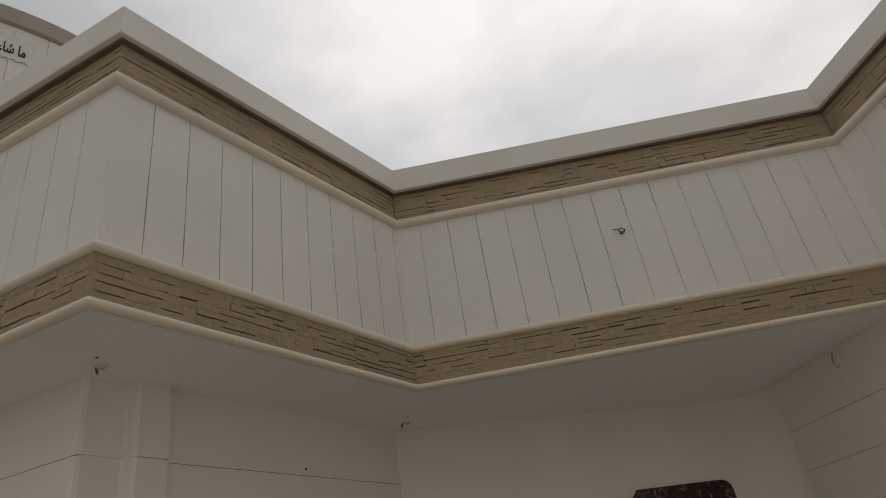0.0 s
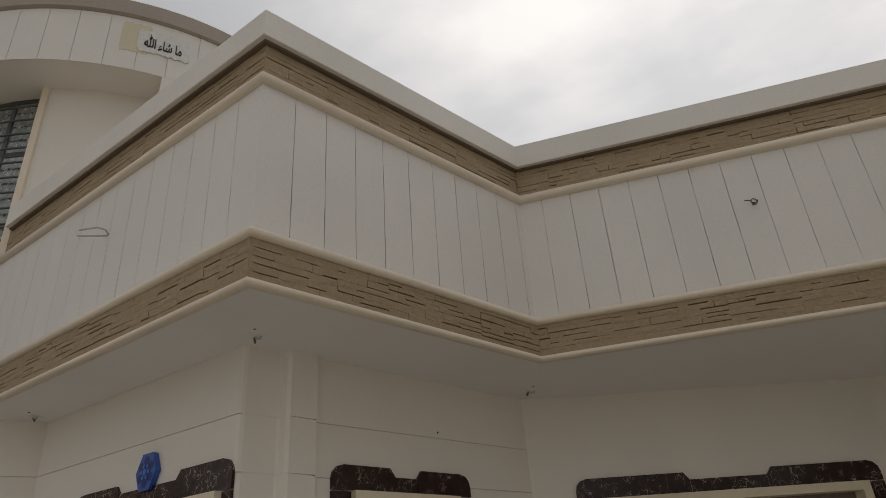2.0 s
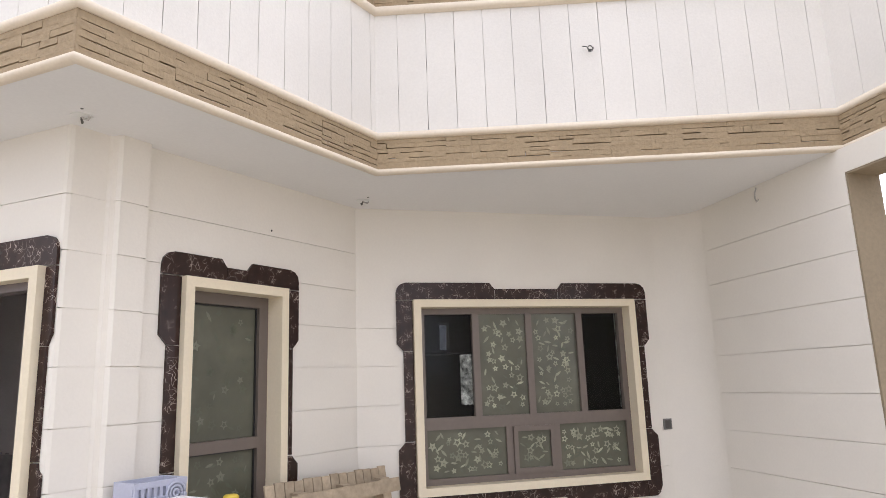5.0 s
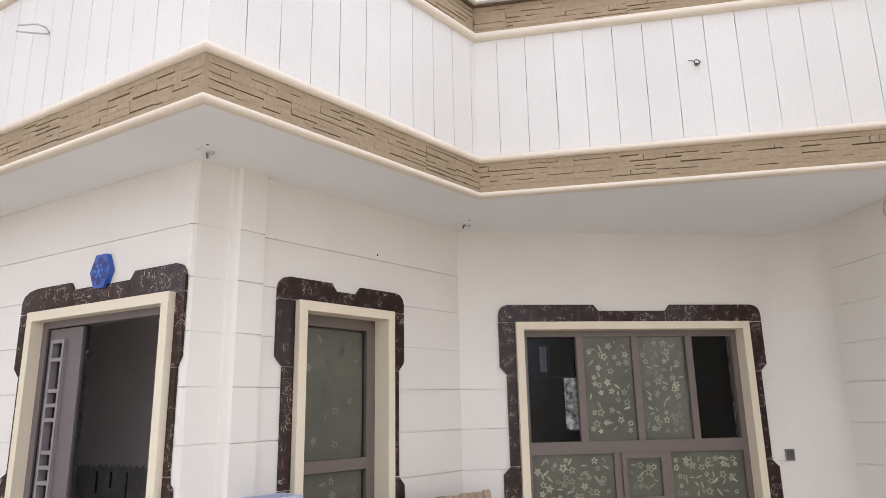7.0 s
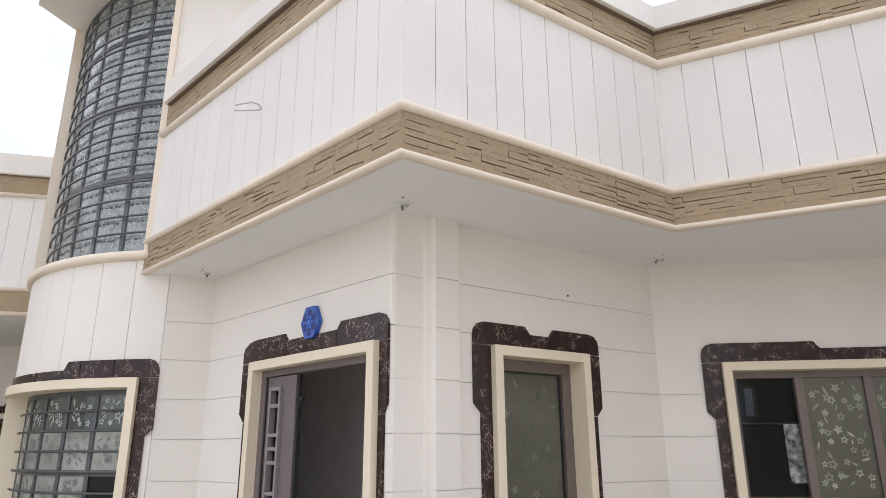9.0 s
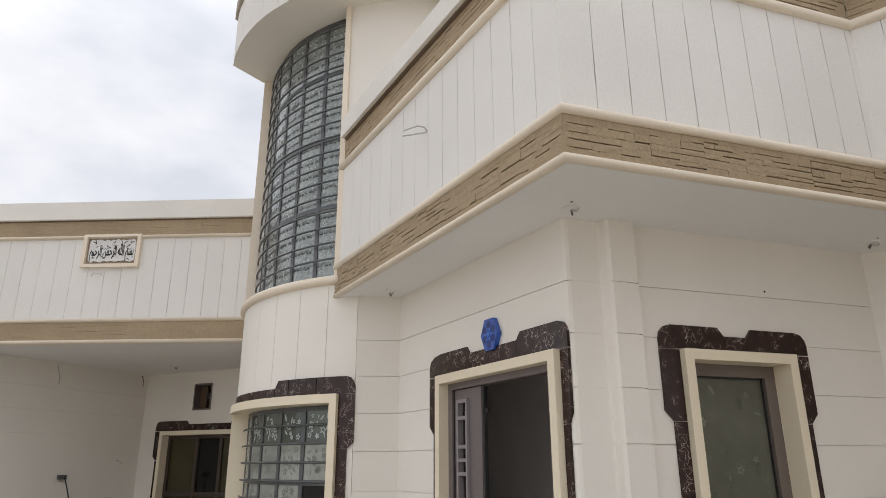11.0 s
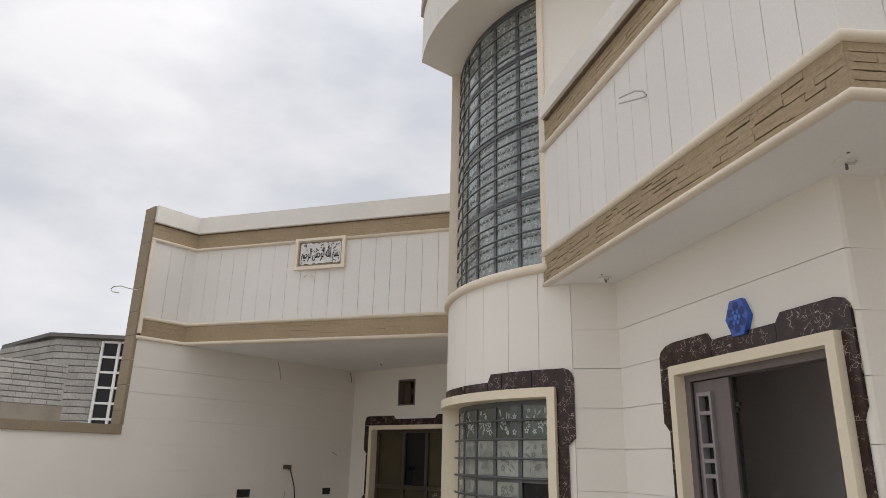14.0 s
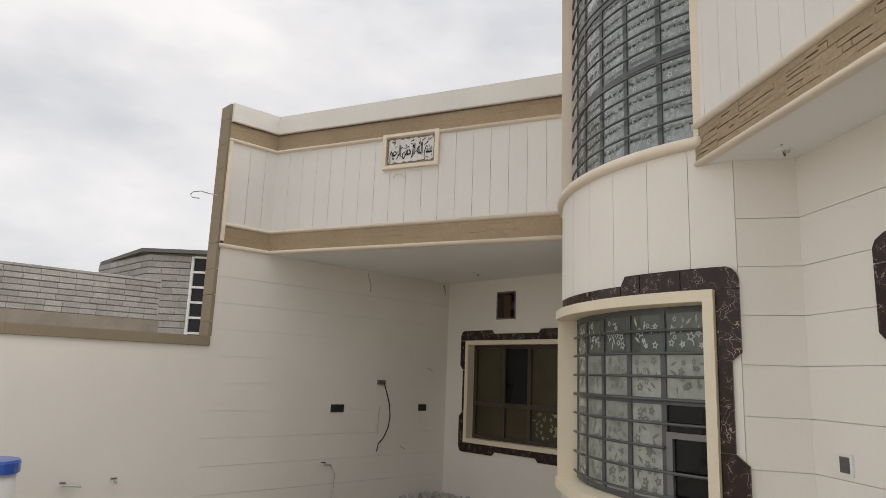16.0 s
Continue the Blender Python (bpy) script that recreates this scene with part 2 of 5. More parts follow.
def part(name, bm, mat, parent, label="", smooth=False):
    ob = mesh_object(name, bm, mat, smooth)
    ob.parent = parent
    if label:
        tagged(ob, label)
    return ob


def thing(name, label, category="", group="", kind=""):
    return tagged(new(name), label, category, group, kind)


def flat(x, y, degrees, z0=0.0):
    """A wall's own axes: u along it, z up, d out of it, to the right of the way that u runs."""
    a = radians(degrees)
    du, dn = Vector((math.cos(a), math.sin(a), 0)), Vector((math.sin(a), -math.cos(a), 0))
    o = Vector((x, y, z0))

    def at(u, z, d=0.0):
        return o + du * u + dn * d + Vector((0, 0, z))
    at.step = 1e9
    at.du, at.dn = du, dn
    return at


def span(a, b):
    """The axes of the wall that runs from a to b, and its length."""
    d = Vector((b[0] - a[0], b[1] - a[1]))
    return flat(a[0], a[1], math.degrees(math.atan2(d.y, d.x))), d.length


def drum(cx, cy, radius, start):
    """A round wall's axes: u runs along it in metres from the angle start, against the clock."""
    def at(u, z, d=0.0):
        a = radians(start) + u / radius
        return Vector((cx + (radius + d) * math.cos(a), cy + (radius + d) * math.sin(a), z))
    at.step = 0.12
    return at


def loft(bm, at, cols, d0, d1):
    """A slab from d0 to d1 whose outline is given by columns (u, low, high)."""
    fine = [cols[0]]
    for a, b in zip(cols, cols[1:]):
        k = max(1, math.ceil(abs(b[0] - a[0]) / at.step))
        fine += [tuple(a[i] + (b[i] - a[i]) * j / k for i in range(3)) for j in range(1, k + 1)]
    rings = [[bm.verts.new(at(u, z, d)) for z, d in ((lo, d0), (hi, d0), (hi, d1), (lo, d1))] for u, lo, hi in fine]
    for p, q in zip(rings, rings[1:]):
        for i in range(4):
            bm.faces.new((p[i], p[(i + 1) % 4], q[(i + 1) % 4], q[i]))
    bm.faces.new(rings[0])
    bm.faces.new(rings[-1][::-1])
    return bm


def slab(at, u0, u1, z0, z1, d0, d1, bm=None):
    return loft(bm or bmesh.new(), at, [(u0, z0, z1), (u1, z0, z1)], d0, d1)


def soft_slab(at, u0, u1, z0, z1, d0, d1, r=0.004):
    """A slab whose outer edges are taken off."""
    bm = bmesh.new()
    o = [[bm.verts.new(at(u, z, d0)) for u, z in ((u0, z0), (u1, z0), (u1, z1), (u0, z1))]]
    o.append([bm.verts.new(at(u, z, d1 - r)) for u, z in ((u0, z0), (u1, z0), (u1, z1), (u0, z1))])
    o.append([bm.verts.new(at(u, z, d1)) for u, z in ((u0 + r, z0 + r), (u1 - r, z0 + r), (u1 - r, z1 - r), (u0 + r, z1 - r))])
    for p, q in zip(o, o[1:]):
        for i in range(4):
            bm.faces.new((p[i], p[(i + 1) % 4], q[(i + 1) % 4], q[i]))
    bm.faces.new(o[2])
    bm.faces.new(o[0][::-1])
    return bm


def cells(u0, u1, z0, z1, holes):
    """The rectangles that are left of a rectangle when holes (u0, u1, z0, z1) are cut out of it."""
    holes = [h for h in holes if h[0] < u1 and h[1] > u0 and h[2] < z1 and h[3] > z0]
    if not holes:
        return [(u0, u1, z0, z1)]
    us = sorted({u0, u1, *[min(max(v, u0), u1) for h in holes for v in h[:2]]})
    out = []
    for a, b in zip(us, us[1:]):
        m = (a + b) / 2
        cut = sorted((max(h[2], z0), min(h[3], z1)) for h in holes if h[0] < m < h[1])
        z = z0
        for lo, hi in cut:
            if lo > z + 1e-4:
                out.append((a, b, z, lo))
            z = max(z, hi)
        if z < z1 - 1e-4:
            out.append((a, b, z, z1))
    return out


def bevel(bm, r=0.006, segments=2):
    bmesh.ops.bevel(bm, geom=[e for e in bm.edges if len(e.link_faces) == 2 and e.calc_face_angle(0) > 0.6], offset=r, segments=segments, affect="EDGES", clamp_overlap=True)
    return bm


def sweep(bm, path, profile, closed=True):
    """A profile of (out, z) pairs carried along a plan path, mitred at its corners; out is to the right of the way."""
    pts = [Vector(p[:2]) for p in path]
    rings = []
    for i, p in enumerate(pts):
        n = []
        if i:
            d = (p - pts[i - 1]).normalized()
            n.append(Vector((d.y, -d.x)))
        if i < len(pts) - 1:
            d = (pts[i + 1] - p).normalized()
            n.append(Vector((d.y, -d.x)))
        m = sum(n, Vector((0, 0))).normalized()
        k = 1 / max(0.2, m.dot(n[0]))
        rings.append([bm.verts.new((p.x + m.x * o * k, p.y + m.y * o * k, z)) for o, z in profile])
    c = len(profile)
    for p, q in zip(rings, rings[1:]):
        for i in range(c if closed else c - 1):
            bm.faces.new((p[i], p[(i + 1) % c], q[(i + 1) % c], q[i]))
    if closed:
        bm.faces.new(rings[0])
        bm.faces.new(rings[-1][::-1])
    return bm


def round_profile(z0, z1, out, back=-0.02, n=7):
    """A half-round moulding between two heights."""
    zm, h = (z0 + z1) / 2, (z1 - z0) / 2
    return [(back, z0)] + [(out * math.cos(t) ** 0.6 if abs(t) < 1.57 else 0.0, zm + h * math.sin(t)) for t in
                           [(-1.5 + 3.0 * i / (n - 1)) for i in range(n)]] + [(back, z1)]


def tube(bm, pts, r, sides=8):
    """A round bar or wire along points."""
    pts = [Vector(p) for p in pts]
    rings, up = [], None
    for i, p in enumerate(pts):
        d = (pts[min(i + 1, len(pts) - 1)] - pts[max(i - 1, 0)]).normalized()
        side = d.cross(Vector((0, 0, 1)) if abs(d.z) < 0.95 else Vector((1, 0, 0))).normalized()
        up = side.cross(d)
        rings.append([bm.verts.new(p + r * (math.cos(a) * side + math.sin(a) * up)) for a in [math.tau * k / sides for k in range(sides)]])
    for p, q in zip(rings, rings[1:]):
        for i in range(sides):
            bm.faces.new((p[i], p[(i + 1) % sides], q[(i + 1) % sides], q[i]))
    bm.faces.new(rings[0])
    bm.faces.new(rings[-1][::-1])
    return bm


def prism(bm, pts, z0, z1):
    a = [bm.verts.new((p[0], p[1], z0)) for p in pts]
    b = [bm.verts.new((p[0], p[1], z1)) for p in pts]
    for i in range(len(pts)):
        j = (i + 1) % len(pts)
        bm.faces.new((a[i], a[j], b[j], b[i]))
    bm.faces.new(a)
    bm.faces.new(b[::-1])
    return bm


def lathe(bm, centre, profile, sides=28):
    c = Vector(centre)
    rings = [[bm.verts.new(c + Vector((r * math.cos(math.tau * k / sides), r * math.sin(math.tau * k / sides), z))) for k in range(sides)] for r, z in profile]
    for p, q in zip(rings, rings[1:]):
        for i in range(sides):
            bm.faces.new((p[i], p[(i + 1) % sides], q[(i + 1) % sides], q[i]))
    bm.faces.new(rings[0])
    bm.faces.new(rings[-1][::-1])
    return bm


# ---------------------------------------------------------------- plan
SOFFIT_Z = 3.30
L = (-3.86, 0.0)
A = (0.0, 0.0)
B = (0.448, 2.507)
C = (4.06, 3.80)
D = (8.1, -1.9)
CORNER = (-0.80, 0.60)          # outer corner of the door wall
NW0 = (-0.665, 1.10)            # start of the tall window's wall
NW1 = (-0.26, 3.36)             # inner corner with the wide window's wall
K = (2.66, 5.60)                # inner corner with the side wall
Q = (-8.97, -4.05)
P = (-8.51, -4.68)
R = (-5.55, 1.53)
CARPORT = (-11.17, -1.06)
TX, TY, TR = -5.375, 1.845, 2.401
GROOVES = [FLOOR, -0.097, 0.27, 0.635, 1.0, 1.369, 1.736, 2.10, 2.467, 2.835]

ground = tagged(mesh_object("ground", prism(bmesh.new(), [(-2500, -2500), (2500, -2500), (2500, 2500), (-2500, 2500)], -1.2, -0.62), SAND),
                "pale dusty earth round the house", "ground", kind="structure")
yard = tagged(mesh_object("pavement", prism(bmesh.new(), [(-13, -1), (-6.3, -7.8), (-1.5, -14), (12.5, -8.2), (4, 5), (2.6, 6), (-3, 5), (-9, 4)], -0.62, FLOOR), CONCRETE),
              "bare grey concrete courtyard floor", "pavement", kind="structure")


def scored_wall(name, at, u0, u1, holes=(), top=SOFFIT_Z, rows=GROOVES, label="white plastered wall scored into level courses", thick=0.25, skin=0.012, groove=0.0025):
    """A wall body with openings and, in front of it, one skin piece for each scored course."""
    bm = bmesh.new()
    for c in cells(u0, u1, FLOOR, top, holes):
        slab(at, *c, -thick, -skin, bm)
    wall = tagged(mesh_object(name, bm, PLASTER), label, "wall", kind="structure")
    edges = [r for r in rows if r < top] + [top]
    for lo, hi in zip(edges, edges[1:]):
        for k, c in enumerate(cells(u0, u1, lo + groove, hi - (groove if hi < top else 0.0), holes)):
            part("course", slab(at, *c, -skin - 0.002, 0.0), PLASTER, wall)
    return wall


# ---------------------------------------------------------------- windows and doors
def surround(at, u0, u1, z0, z1, parent, ear=0.165, mid=0.10, tall=0.50, wide=0.44, foot=True, out=0.022, head=0.175, strip=0.112, lead=1.0):
    """Dark marble pieces with eared corners round an opening (outer edge of the cream frame), joints left open."""
    g, top_hi, top_lo = 0.004, z1 + head, z1 + strip
    c = 0.07
    w = min(wide, (u1 - u0) * 0.42)

    def piece(cols):
        cols = [(q if q >= u0 else u0 - (u0 - q) * lead, lo, hi) for q, lo, hi in cols]
        part("marble_piece", loft(bmesh.new(), at, cols, 0.0, out), MARBLE, parent)

    for c_ in ((u0 - 0.06 * lead, u1 + 0.06, z1 + 0.002, top_lo - 0.012), (u0 - 0.045 * lead, u0 - 0.003, (z0 - 0.09 if foot else 1.2), z1 - 0.01), (u1 + 0.003, u1 + 0.045, (z0 - 0.09 if foot else 1.2), z1 - 0.01)):
        part("grout", slab(at, *c_, 0.0, out - 0.005), GROUT, parent)
    # head: two ears and the strip between
    r = 0.10
    left = [(u0 - ear, z1 + g, top_hi - r)] + [(u0 - ear + r - r * math.cos(t), z1 + g, top_hi - r + r * math.sin(t)) for t in (0.5, 1.0, 1.57)]
    left += [(u0 + w - 0.05, z1 + g, top_hi), (u0 + w, z1 + g, top_lo)]
    piece(left)
    piece([(u0 + u1 - u, a, b) for u, a, b in reversed(left)])
    piece([(u0 + w + g, z1 + g, top_lo), (u1 - w - g, z1 + g, top_lo)])
    # sides: an ear under the head, a narrower strip, an ear at the foot
    e1, e2 = z1 - tall, (z0 + 0.5 if foot else 1.18)
    for s in (0, 1):
        flip = (lambda cols: [(u0 + u1 - u, a, b) for u, a, b in reversed(cols)]) if s else (lambda cols: cols)
        piece(flip([(u0 - ear, e1 + c, z1 - g), (u0 - mid, e1, z1 - g), (u0 - 0.002, e1, z1 - g)]))
        piece(flip([(u0 - mid, e2 + g, e1 - g), (u0 - 0.002, e2 + g, e1 - g)]))
        low = z0 - (0.165 if foot else 0)
        piece(flip([(u0 - ear, low + (r if foot else 0), e2 - c), (u0 - ear + 0.03, low + (0.03 if foot else 0), e2 - c * 0.6), (u0 - mid, low, e2 - g), (u0 - 0.002, low, e2 - g)]))
    if foot:
        piece([(u0 + g, z0 - 0.165, z0 - g), (u0 + w, z0 - 0.165, z0 - g), (u0 + w + 0.05, z0 - 0.105, z0 - g)])
        piece([(u1 - w - 0.05, z0 - 0.105, z0 - g), (u1 - w, z0 - 0.165, z0 - g), (u1 - g, z0 - 0.165, z0 - g)])
        piece([(u0 + w + 0.05 + g, z0 - 0.105, z0 - g), (u1 - w - 0.05 - g, z0 - 0.105, z0 - g)])


def cream_frame(at, u0, u1, z0, z1, parent, face=0.075, out=0.075, back=-0.16, sill=True):
    """The cream reveal: a proud square frame that runs back into the opening."""
    for n, c in (("jamb", (u0, u0 + face, z0, z1)), ("jamb", (u1 - face, u1, z0, z1)), ("head", (u0 + face, u1 - face, z1 - face, z1))) + (
            (("sill", (u0 + face, u1 - face, z0, z0 + face)),) if sill else ()):
        part(n, bevel(slab(at, *c, back, out), 0.008), CREAM, parent)


def bars_frame(at, rects, d0, d1, parent, mat, name="window_frame"):
    for c in rects:
        part(name, bevel(slab(at, *c, d0, d1), 0.004, 1), mat, parent)


def flower_sheet(at, u0, u1, z0, z1, d, count, parent, mat, seed, size=0.045, star=False):
    """Printed five-petalled flowers and leaves, thin outlines on a pane."""
    rnd = random.Random(seed)
    bm = bmesh.new()
    w, h = u1 - u0 - 2 * size, z1 - z0 - 2 * size
    across = max(1, round(math.sqrt(count * w / h)))
    down = max(1, math.ceil(count / across))
    spots = [((i + rnd.uniform(0.1, 0.9)) / across, (j + rnd.uniform(0.1, 0.9)) / down) for i in range(across) for j in range(down)]
    rnd.shuffle(spots)
    for fu, fz in spots[:count]:
        u, z = u0 + size + w * fu, z0 + size + h * fz
        s, turn = size * rnd.uniform(0.6, 1.1), rnd.uniform(0, 6.28)
        if rnd.random() < 0.62:
            n = 10 if star else 20
            rim = [(1.0 if k % 2 else 0.52) if star else 0.70 + 0.24 * math.cos(k * math.pi / 2) for k in range(n)]
            core = rnd.choice((0.18, 0.42, 0.5))
            ring = [[bm.verts.new(at(u + s * q * w * math.cos(turn + k * math.tau / n), z + s * q * w * math.sin(turn + k * math.tau / n), d)) for k, q in enumerate(rim)] for w in (1.0, core)]
            for k in range(n):
                bm.faces.new((ring[0][k], ring[0][(k + 1) % n], ring[1][(k + 1) % n], ring[1][k]))
        else:
            c, q = math.cos(turn), math.sin(turn)
            bm.faces.new([bm.verts.new(at(u + s * (a * c - b * q), z + s * (a * q + b * c), d)) for a, b in ((-1, 0), (-0.3, 0.28), (0.5, 0.22), (1, 0), (0.4, -0.22), (-0.3, -0.26))])
    me = bpy.data.meshes.new("flower_film")
    bm.transform(SITE)
    bm.to_mesh(me)
    bm.free()
    me.materials.append(mat)
    ob = new("flower_film", me)
    ob.parent = parent
    return ob


def glazed(at, u0, u1, z0, z1, parent, seed, d=-0.10, mat=None, flowers=40, second=0, size=0.045, ink=None):
    p = part("pane", slab(at, u0, u1, z0, z1, d - 0.006, d), mat or FILM, parent)
    if flowers:
        flower_sheet(at, u0, u1, z0, z1, d + 0.002, flowers, p, ink or FILM_FLOWER, seed, size, star=True)
    if second:
        flower_sheet(at, u0, u1, z0, z1, d + 0.0015, second, p, FILM_DARK, seed + 99, size)
    return p


def room_box(name, at, u0, u1, depth, label, openings=(), mat=None):
    """A dim room behind an opening: floor, ceiling and three walls."""
    bm = bmesh.new()
    z1 = 3.1
    for u, a, b, dd in ((u0, 0, 0.1, 0), (u1 - 0.1, 0, 0.1, 0)):
        slab(at, u, u + 0.1, FLOOR, z1, -depth, -0.27, bm)
    for c in cells(u0 + 0.1, u1 - 0.1, FLOOR, z1, openings):
        slab(at, *c, -depth, -depth + 0.1, bm)
    slab(at, u0 + 0.1, u1 - 0.1, z1 - 0.1, z1, -depth + 0.1, -0.27, bm)
    slab(at, u0 + 0.1, u1 - 0.1, FLOOR, FLOOR + 0.05, -depth + 0.1, -0.27, bm)
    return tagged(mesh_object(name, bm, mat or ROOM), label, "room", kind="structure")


def set_forward(at, by):
    """The same wall's axes, moved out of it."""
    def moved(u, z, d=0.0):
        return at(u, z, d + by)
    moved.step, moved.du, moved.dn = at.step, at.du, at.dn
    return moved


# wide window wall
bw, bw_len = span(NW1, K)
bw_in = set_forward(bw, 0.005)
W0, W1, WZ0, WZ1 = 0.554, 2.975, 0.52, 2.375
scored_wall("wall_wide_window", bw, 0.0, bw_len, [(W0 + 0.02, W1 - 0.02, WZ0 + 0.02, WZ1 - 0.02)], rows=[r for r in GROOVES if r < 2.2], groove=0.0018)
win = thing("window_1", "wide brown aluminium window with flowered green panes in dark marble surround", "window", kind="structure")
surround(bw, W0, W1, WZ0, WZ1, win, wide=0.86)
cream_frame(bw, W0, W1, WZ0, WZ1, win)
a0, a1, b0, b1 = W0 + 0.075, W1 - 0.075, WZ0 + 0.075, WZ1 - 0.075
RAIL = 1.11
iw = a1 - a0
m = [a0 + iw * f for f in (0.0, 0.262, 0.516, 0.769, 1.0)]
fw = 0.06
bars_frame(bw_in, [(a0, a0 + fw, b0, b1), (a1 - fw, a1, b0, b1), (a0 + fw, a1 - fw, b1 - fw, b1), (a0 + fw, a1 - fw, b0, b0 + fw), (a0 + fw, a1 - fw, RAIL, RAIL + 0.115)], -0.15, -0.08, win, ALU)
bars_frame(bw_in, [(u - 0.035, u + 0.035, RAIL + 0.115, b1 - fw) for u in m[1:4]], -0.145, -0.075, win, ALU)
c1, c2 = a0 + iw * 0.40, a0 + iw * 0.625
bars_frame(bw_in, [(u - 0.035, u + 0.035, b0 + fw, RAIL) for u in (c1, c2)], -0.145, -0.085, win, ALU)
bars_frame(bw_in, [(c1 + 0.035, c1 + 0.08, b0 + fw, RAIL), (c2 - 0.08, c2 - 0.035, b0 + fw, RAIL), (c1 + 0.08, c2 - 0.08, b0 + fw, b0 + fw + 0.05), (c1 + 0.08, c2 - 0.08, RAIL - 0.05, RAIL)], -0.12, -0.06, win, ALU, "sash")
glazed(bw_in, m[1] + 0.035, m[2] - 0.035, RAIL + 0.115, b1 - fw, win, 1, -0.105, flowers=46, second=24, size=0.043)
glazed(bw_in, m[2] + 0.035, m[3] - 0.035, RAIL + 0.115, b1 - fw, win, 2, -0.115, flowers=58, second=24, size=0.043)
glazed(bw_in, m[0] + fw, m[1] - 0.035, RAIL + 0.115, b1 - fw, win, 3, -0.13, CLEAR, 0)
glazed(bw_in, m[3] + 0.035, m[4] - fw, RAIL + 0.115, b1 - fw, win, 4, -0.13, CLEAR, 0)
glazed(bw_in, a0 + fw, c1 - 0.035, b0 + fw, RAIL, win, 5, -0.115, flowers=44, second=20, size=0.045)
glazed(bw_in, c1 + 0.08, c2 - 0.08, b0 + fw + 0.05, RAIL - 0.05, win, 6, -0.09, flowers=14, second=8)
glazed(bw_in, c2 + 0.035, a1 - fw, b0 + fw, RAIL, win, 7, -0.115, flowers=44, second=20, size=0.045)
cur = thing("lace_curtain", "white lace curtain hanging inside the wide window's room", "curtain")
LACE = material("white_lace", (0.85, 0.85, 0.83), 0.9, grain=0.9, grain_size=22)
part("cloth", loft(bmesh.new(), bw, [(1.09 + 0.022 * k, 1.33 + 0.01 * (k % 2), 1.84) for k in range(7)], -0.232, -0.22), LACE, cur)
part("rod", tube(bmesh.new(), [bw(0.7, 1.85, -0.226), bw(1.3, 1.85, -0.226)], 0.012), BLACK, cur)
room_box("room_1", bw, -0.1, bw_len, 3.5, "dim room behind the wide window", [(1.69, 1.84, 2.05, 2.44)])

back_pane = thing("rear_window", "small smoked pane high in the room's far wall", "window", kind="structure")
part("pane", slab(bw, 1.69, 1.84, 2.05, 2.44, -3.46, -3.45), SMOKED, back_pane)
part("frame", slab(bw, 1.80, 1.84, 2.05, 2.44, -3.44, -3.39), ALU_GREY, back_pane)
part("frame", slab(bw, 1.66, 1.84, 2.42, 2.46, -3.44, -3.39), ALU_GREY, back_pane)
side_cur = thing("curtain_edge", "edge of a white curtain drawn aside in the wide window", "curtain")
part("cloth", loft(bmesh.new(), bw, [(2.885 + 0.012 * k, 1.24, 2.26) for k in range(3)], -0.25 , -0.235), LACE, side_cur)
# tall window wall
nw, nw_len = span(NW0, NW1)
nw_in = set_forward(nw, 0.025)
T0, T1, TZ0, TZ1 = 0.335, 1.342, 0.52, 2.39
scored_wall("wall_tall_window", nw, 0.0, nw_len, [(T0 + 0.02, T1 - 0.02, TZ0 + 0.02, TZ1 - 0.02)])
win = thing("window_2", "tall narrow brown window with frosted green glass in dark marble surround", "window", kind="structure")
surround(nw, T0, T1, TZ0, TZ1, win, wide=0.40)
cream_frame(nw, T0, T1, TZ0, TZ1, win, back=-0.2)
a0, a1, b0, b1 = T0 + 0.075, T1 - 0.075, TZ0 + 0.075, TZ1 - 0.075
bars_frame(nw_in, [(a0, a0 + fw, b0, b1), (a1 - 0.095, a1, b0, b1), (a0 + fw, a1 - 0.095, b1 - 0.09, b1), (a0 + fw, a1 - 0.095, b0, b0 + fw), (a0 + fw, a1 - 0.095, 1.10, 1.19)], -0.19, -0.12, win, ALU)
glazed(nw_in, a0 + fw, a1 - 0.095, 1.19, b1 - 0.09, win, 11, -0.165, flowers=9, second=26, ink=FAINT)
glazed(nw_in, a0 + fw, a1 - 0.095, b0 + fw, 1.10, win, 12, -0.165, flowers=10, second=22, ink=FAINT)
for za, zb in ((1.19, b1 - 0.09), (b0 + fw, 1.10)):
    for c in ((a0 + fw, a0 + fw + 0.009, za, zb), (a1 - 0.106, a1 - 0.095, za, zb), (a0 + fw + 0.009, a1 - 0.106, zb - 0.011, zb)):
        part("gasket", slab(nw_in, *c, -0.163, -0.150), BLACK, win)

# door wall and its round-edged corner pier
DOOR_Y = 0.585
dw = flat(-3.56, DOOR_Y, 0)
D0, D1, DZ1 = 0.985, 2.70, 2.365
scored_wall("wall_door", dw, 0.0, 2.77, [(D0 + 0.02, D1 - 0.02, FLOOR - 0.1, DZ1 - 0.02)])
pier = thing("corner_pier", "white plastered corner pier scored into level courses", "pier", kind="structure")
pier_plan = [(-0.79, DOOR_Y - 0.002), (-0.765, 0.592), (-0.752, 0.615), (-0.72, 0.85), (-0.705, 0.868), (-0.655, 0.872), (-0.628, 0.89), (-0.60, 1.10), (-0.66, 1.14), (-0.95, 1.14), (-0.95, 0.62), (-0.79, 0.62)]
for lo, hi in zip(GROOVES, GROOVES[1:] + [SOFFIT_Z]):
    part("course", prism(bmesh.new(), pier_plan, lo + 0.003, hi - (0.003 if hi < SOFFIT_Z else 0.0)), PLASTER, pier)
ctr = Vector((-0.78, 0.9))
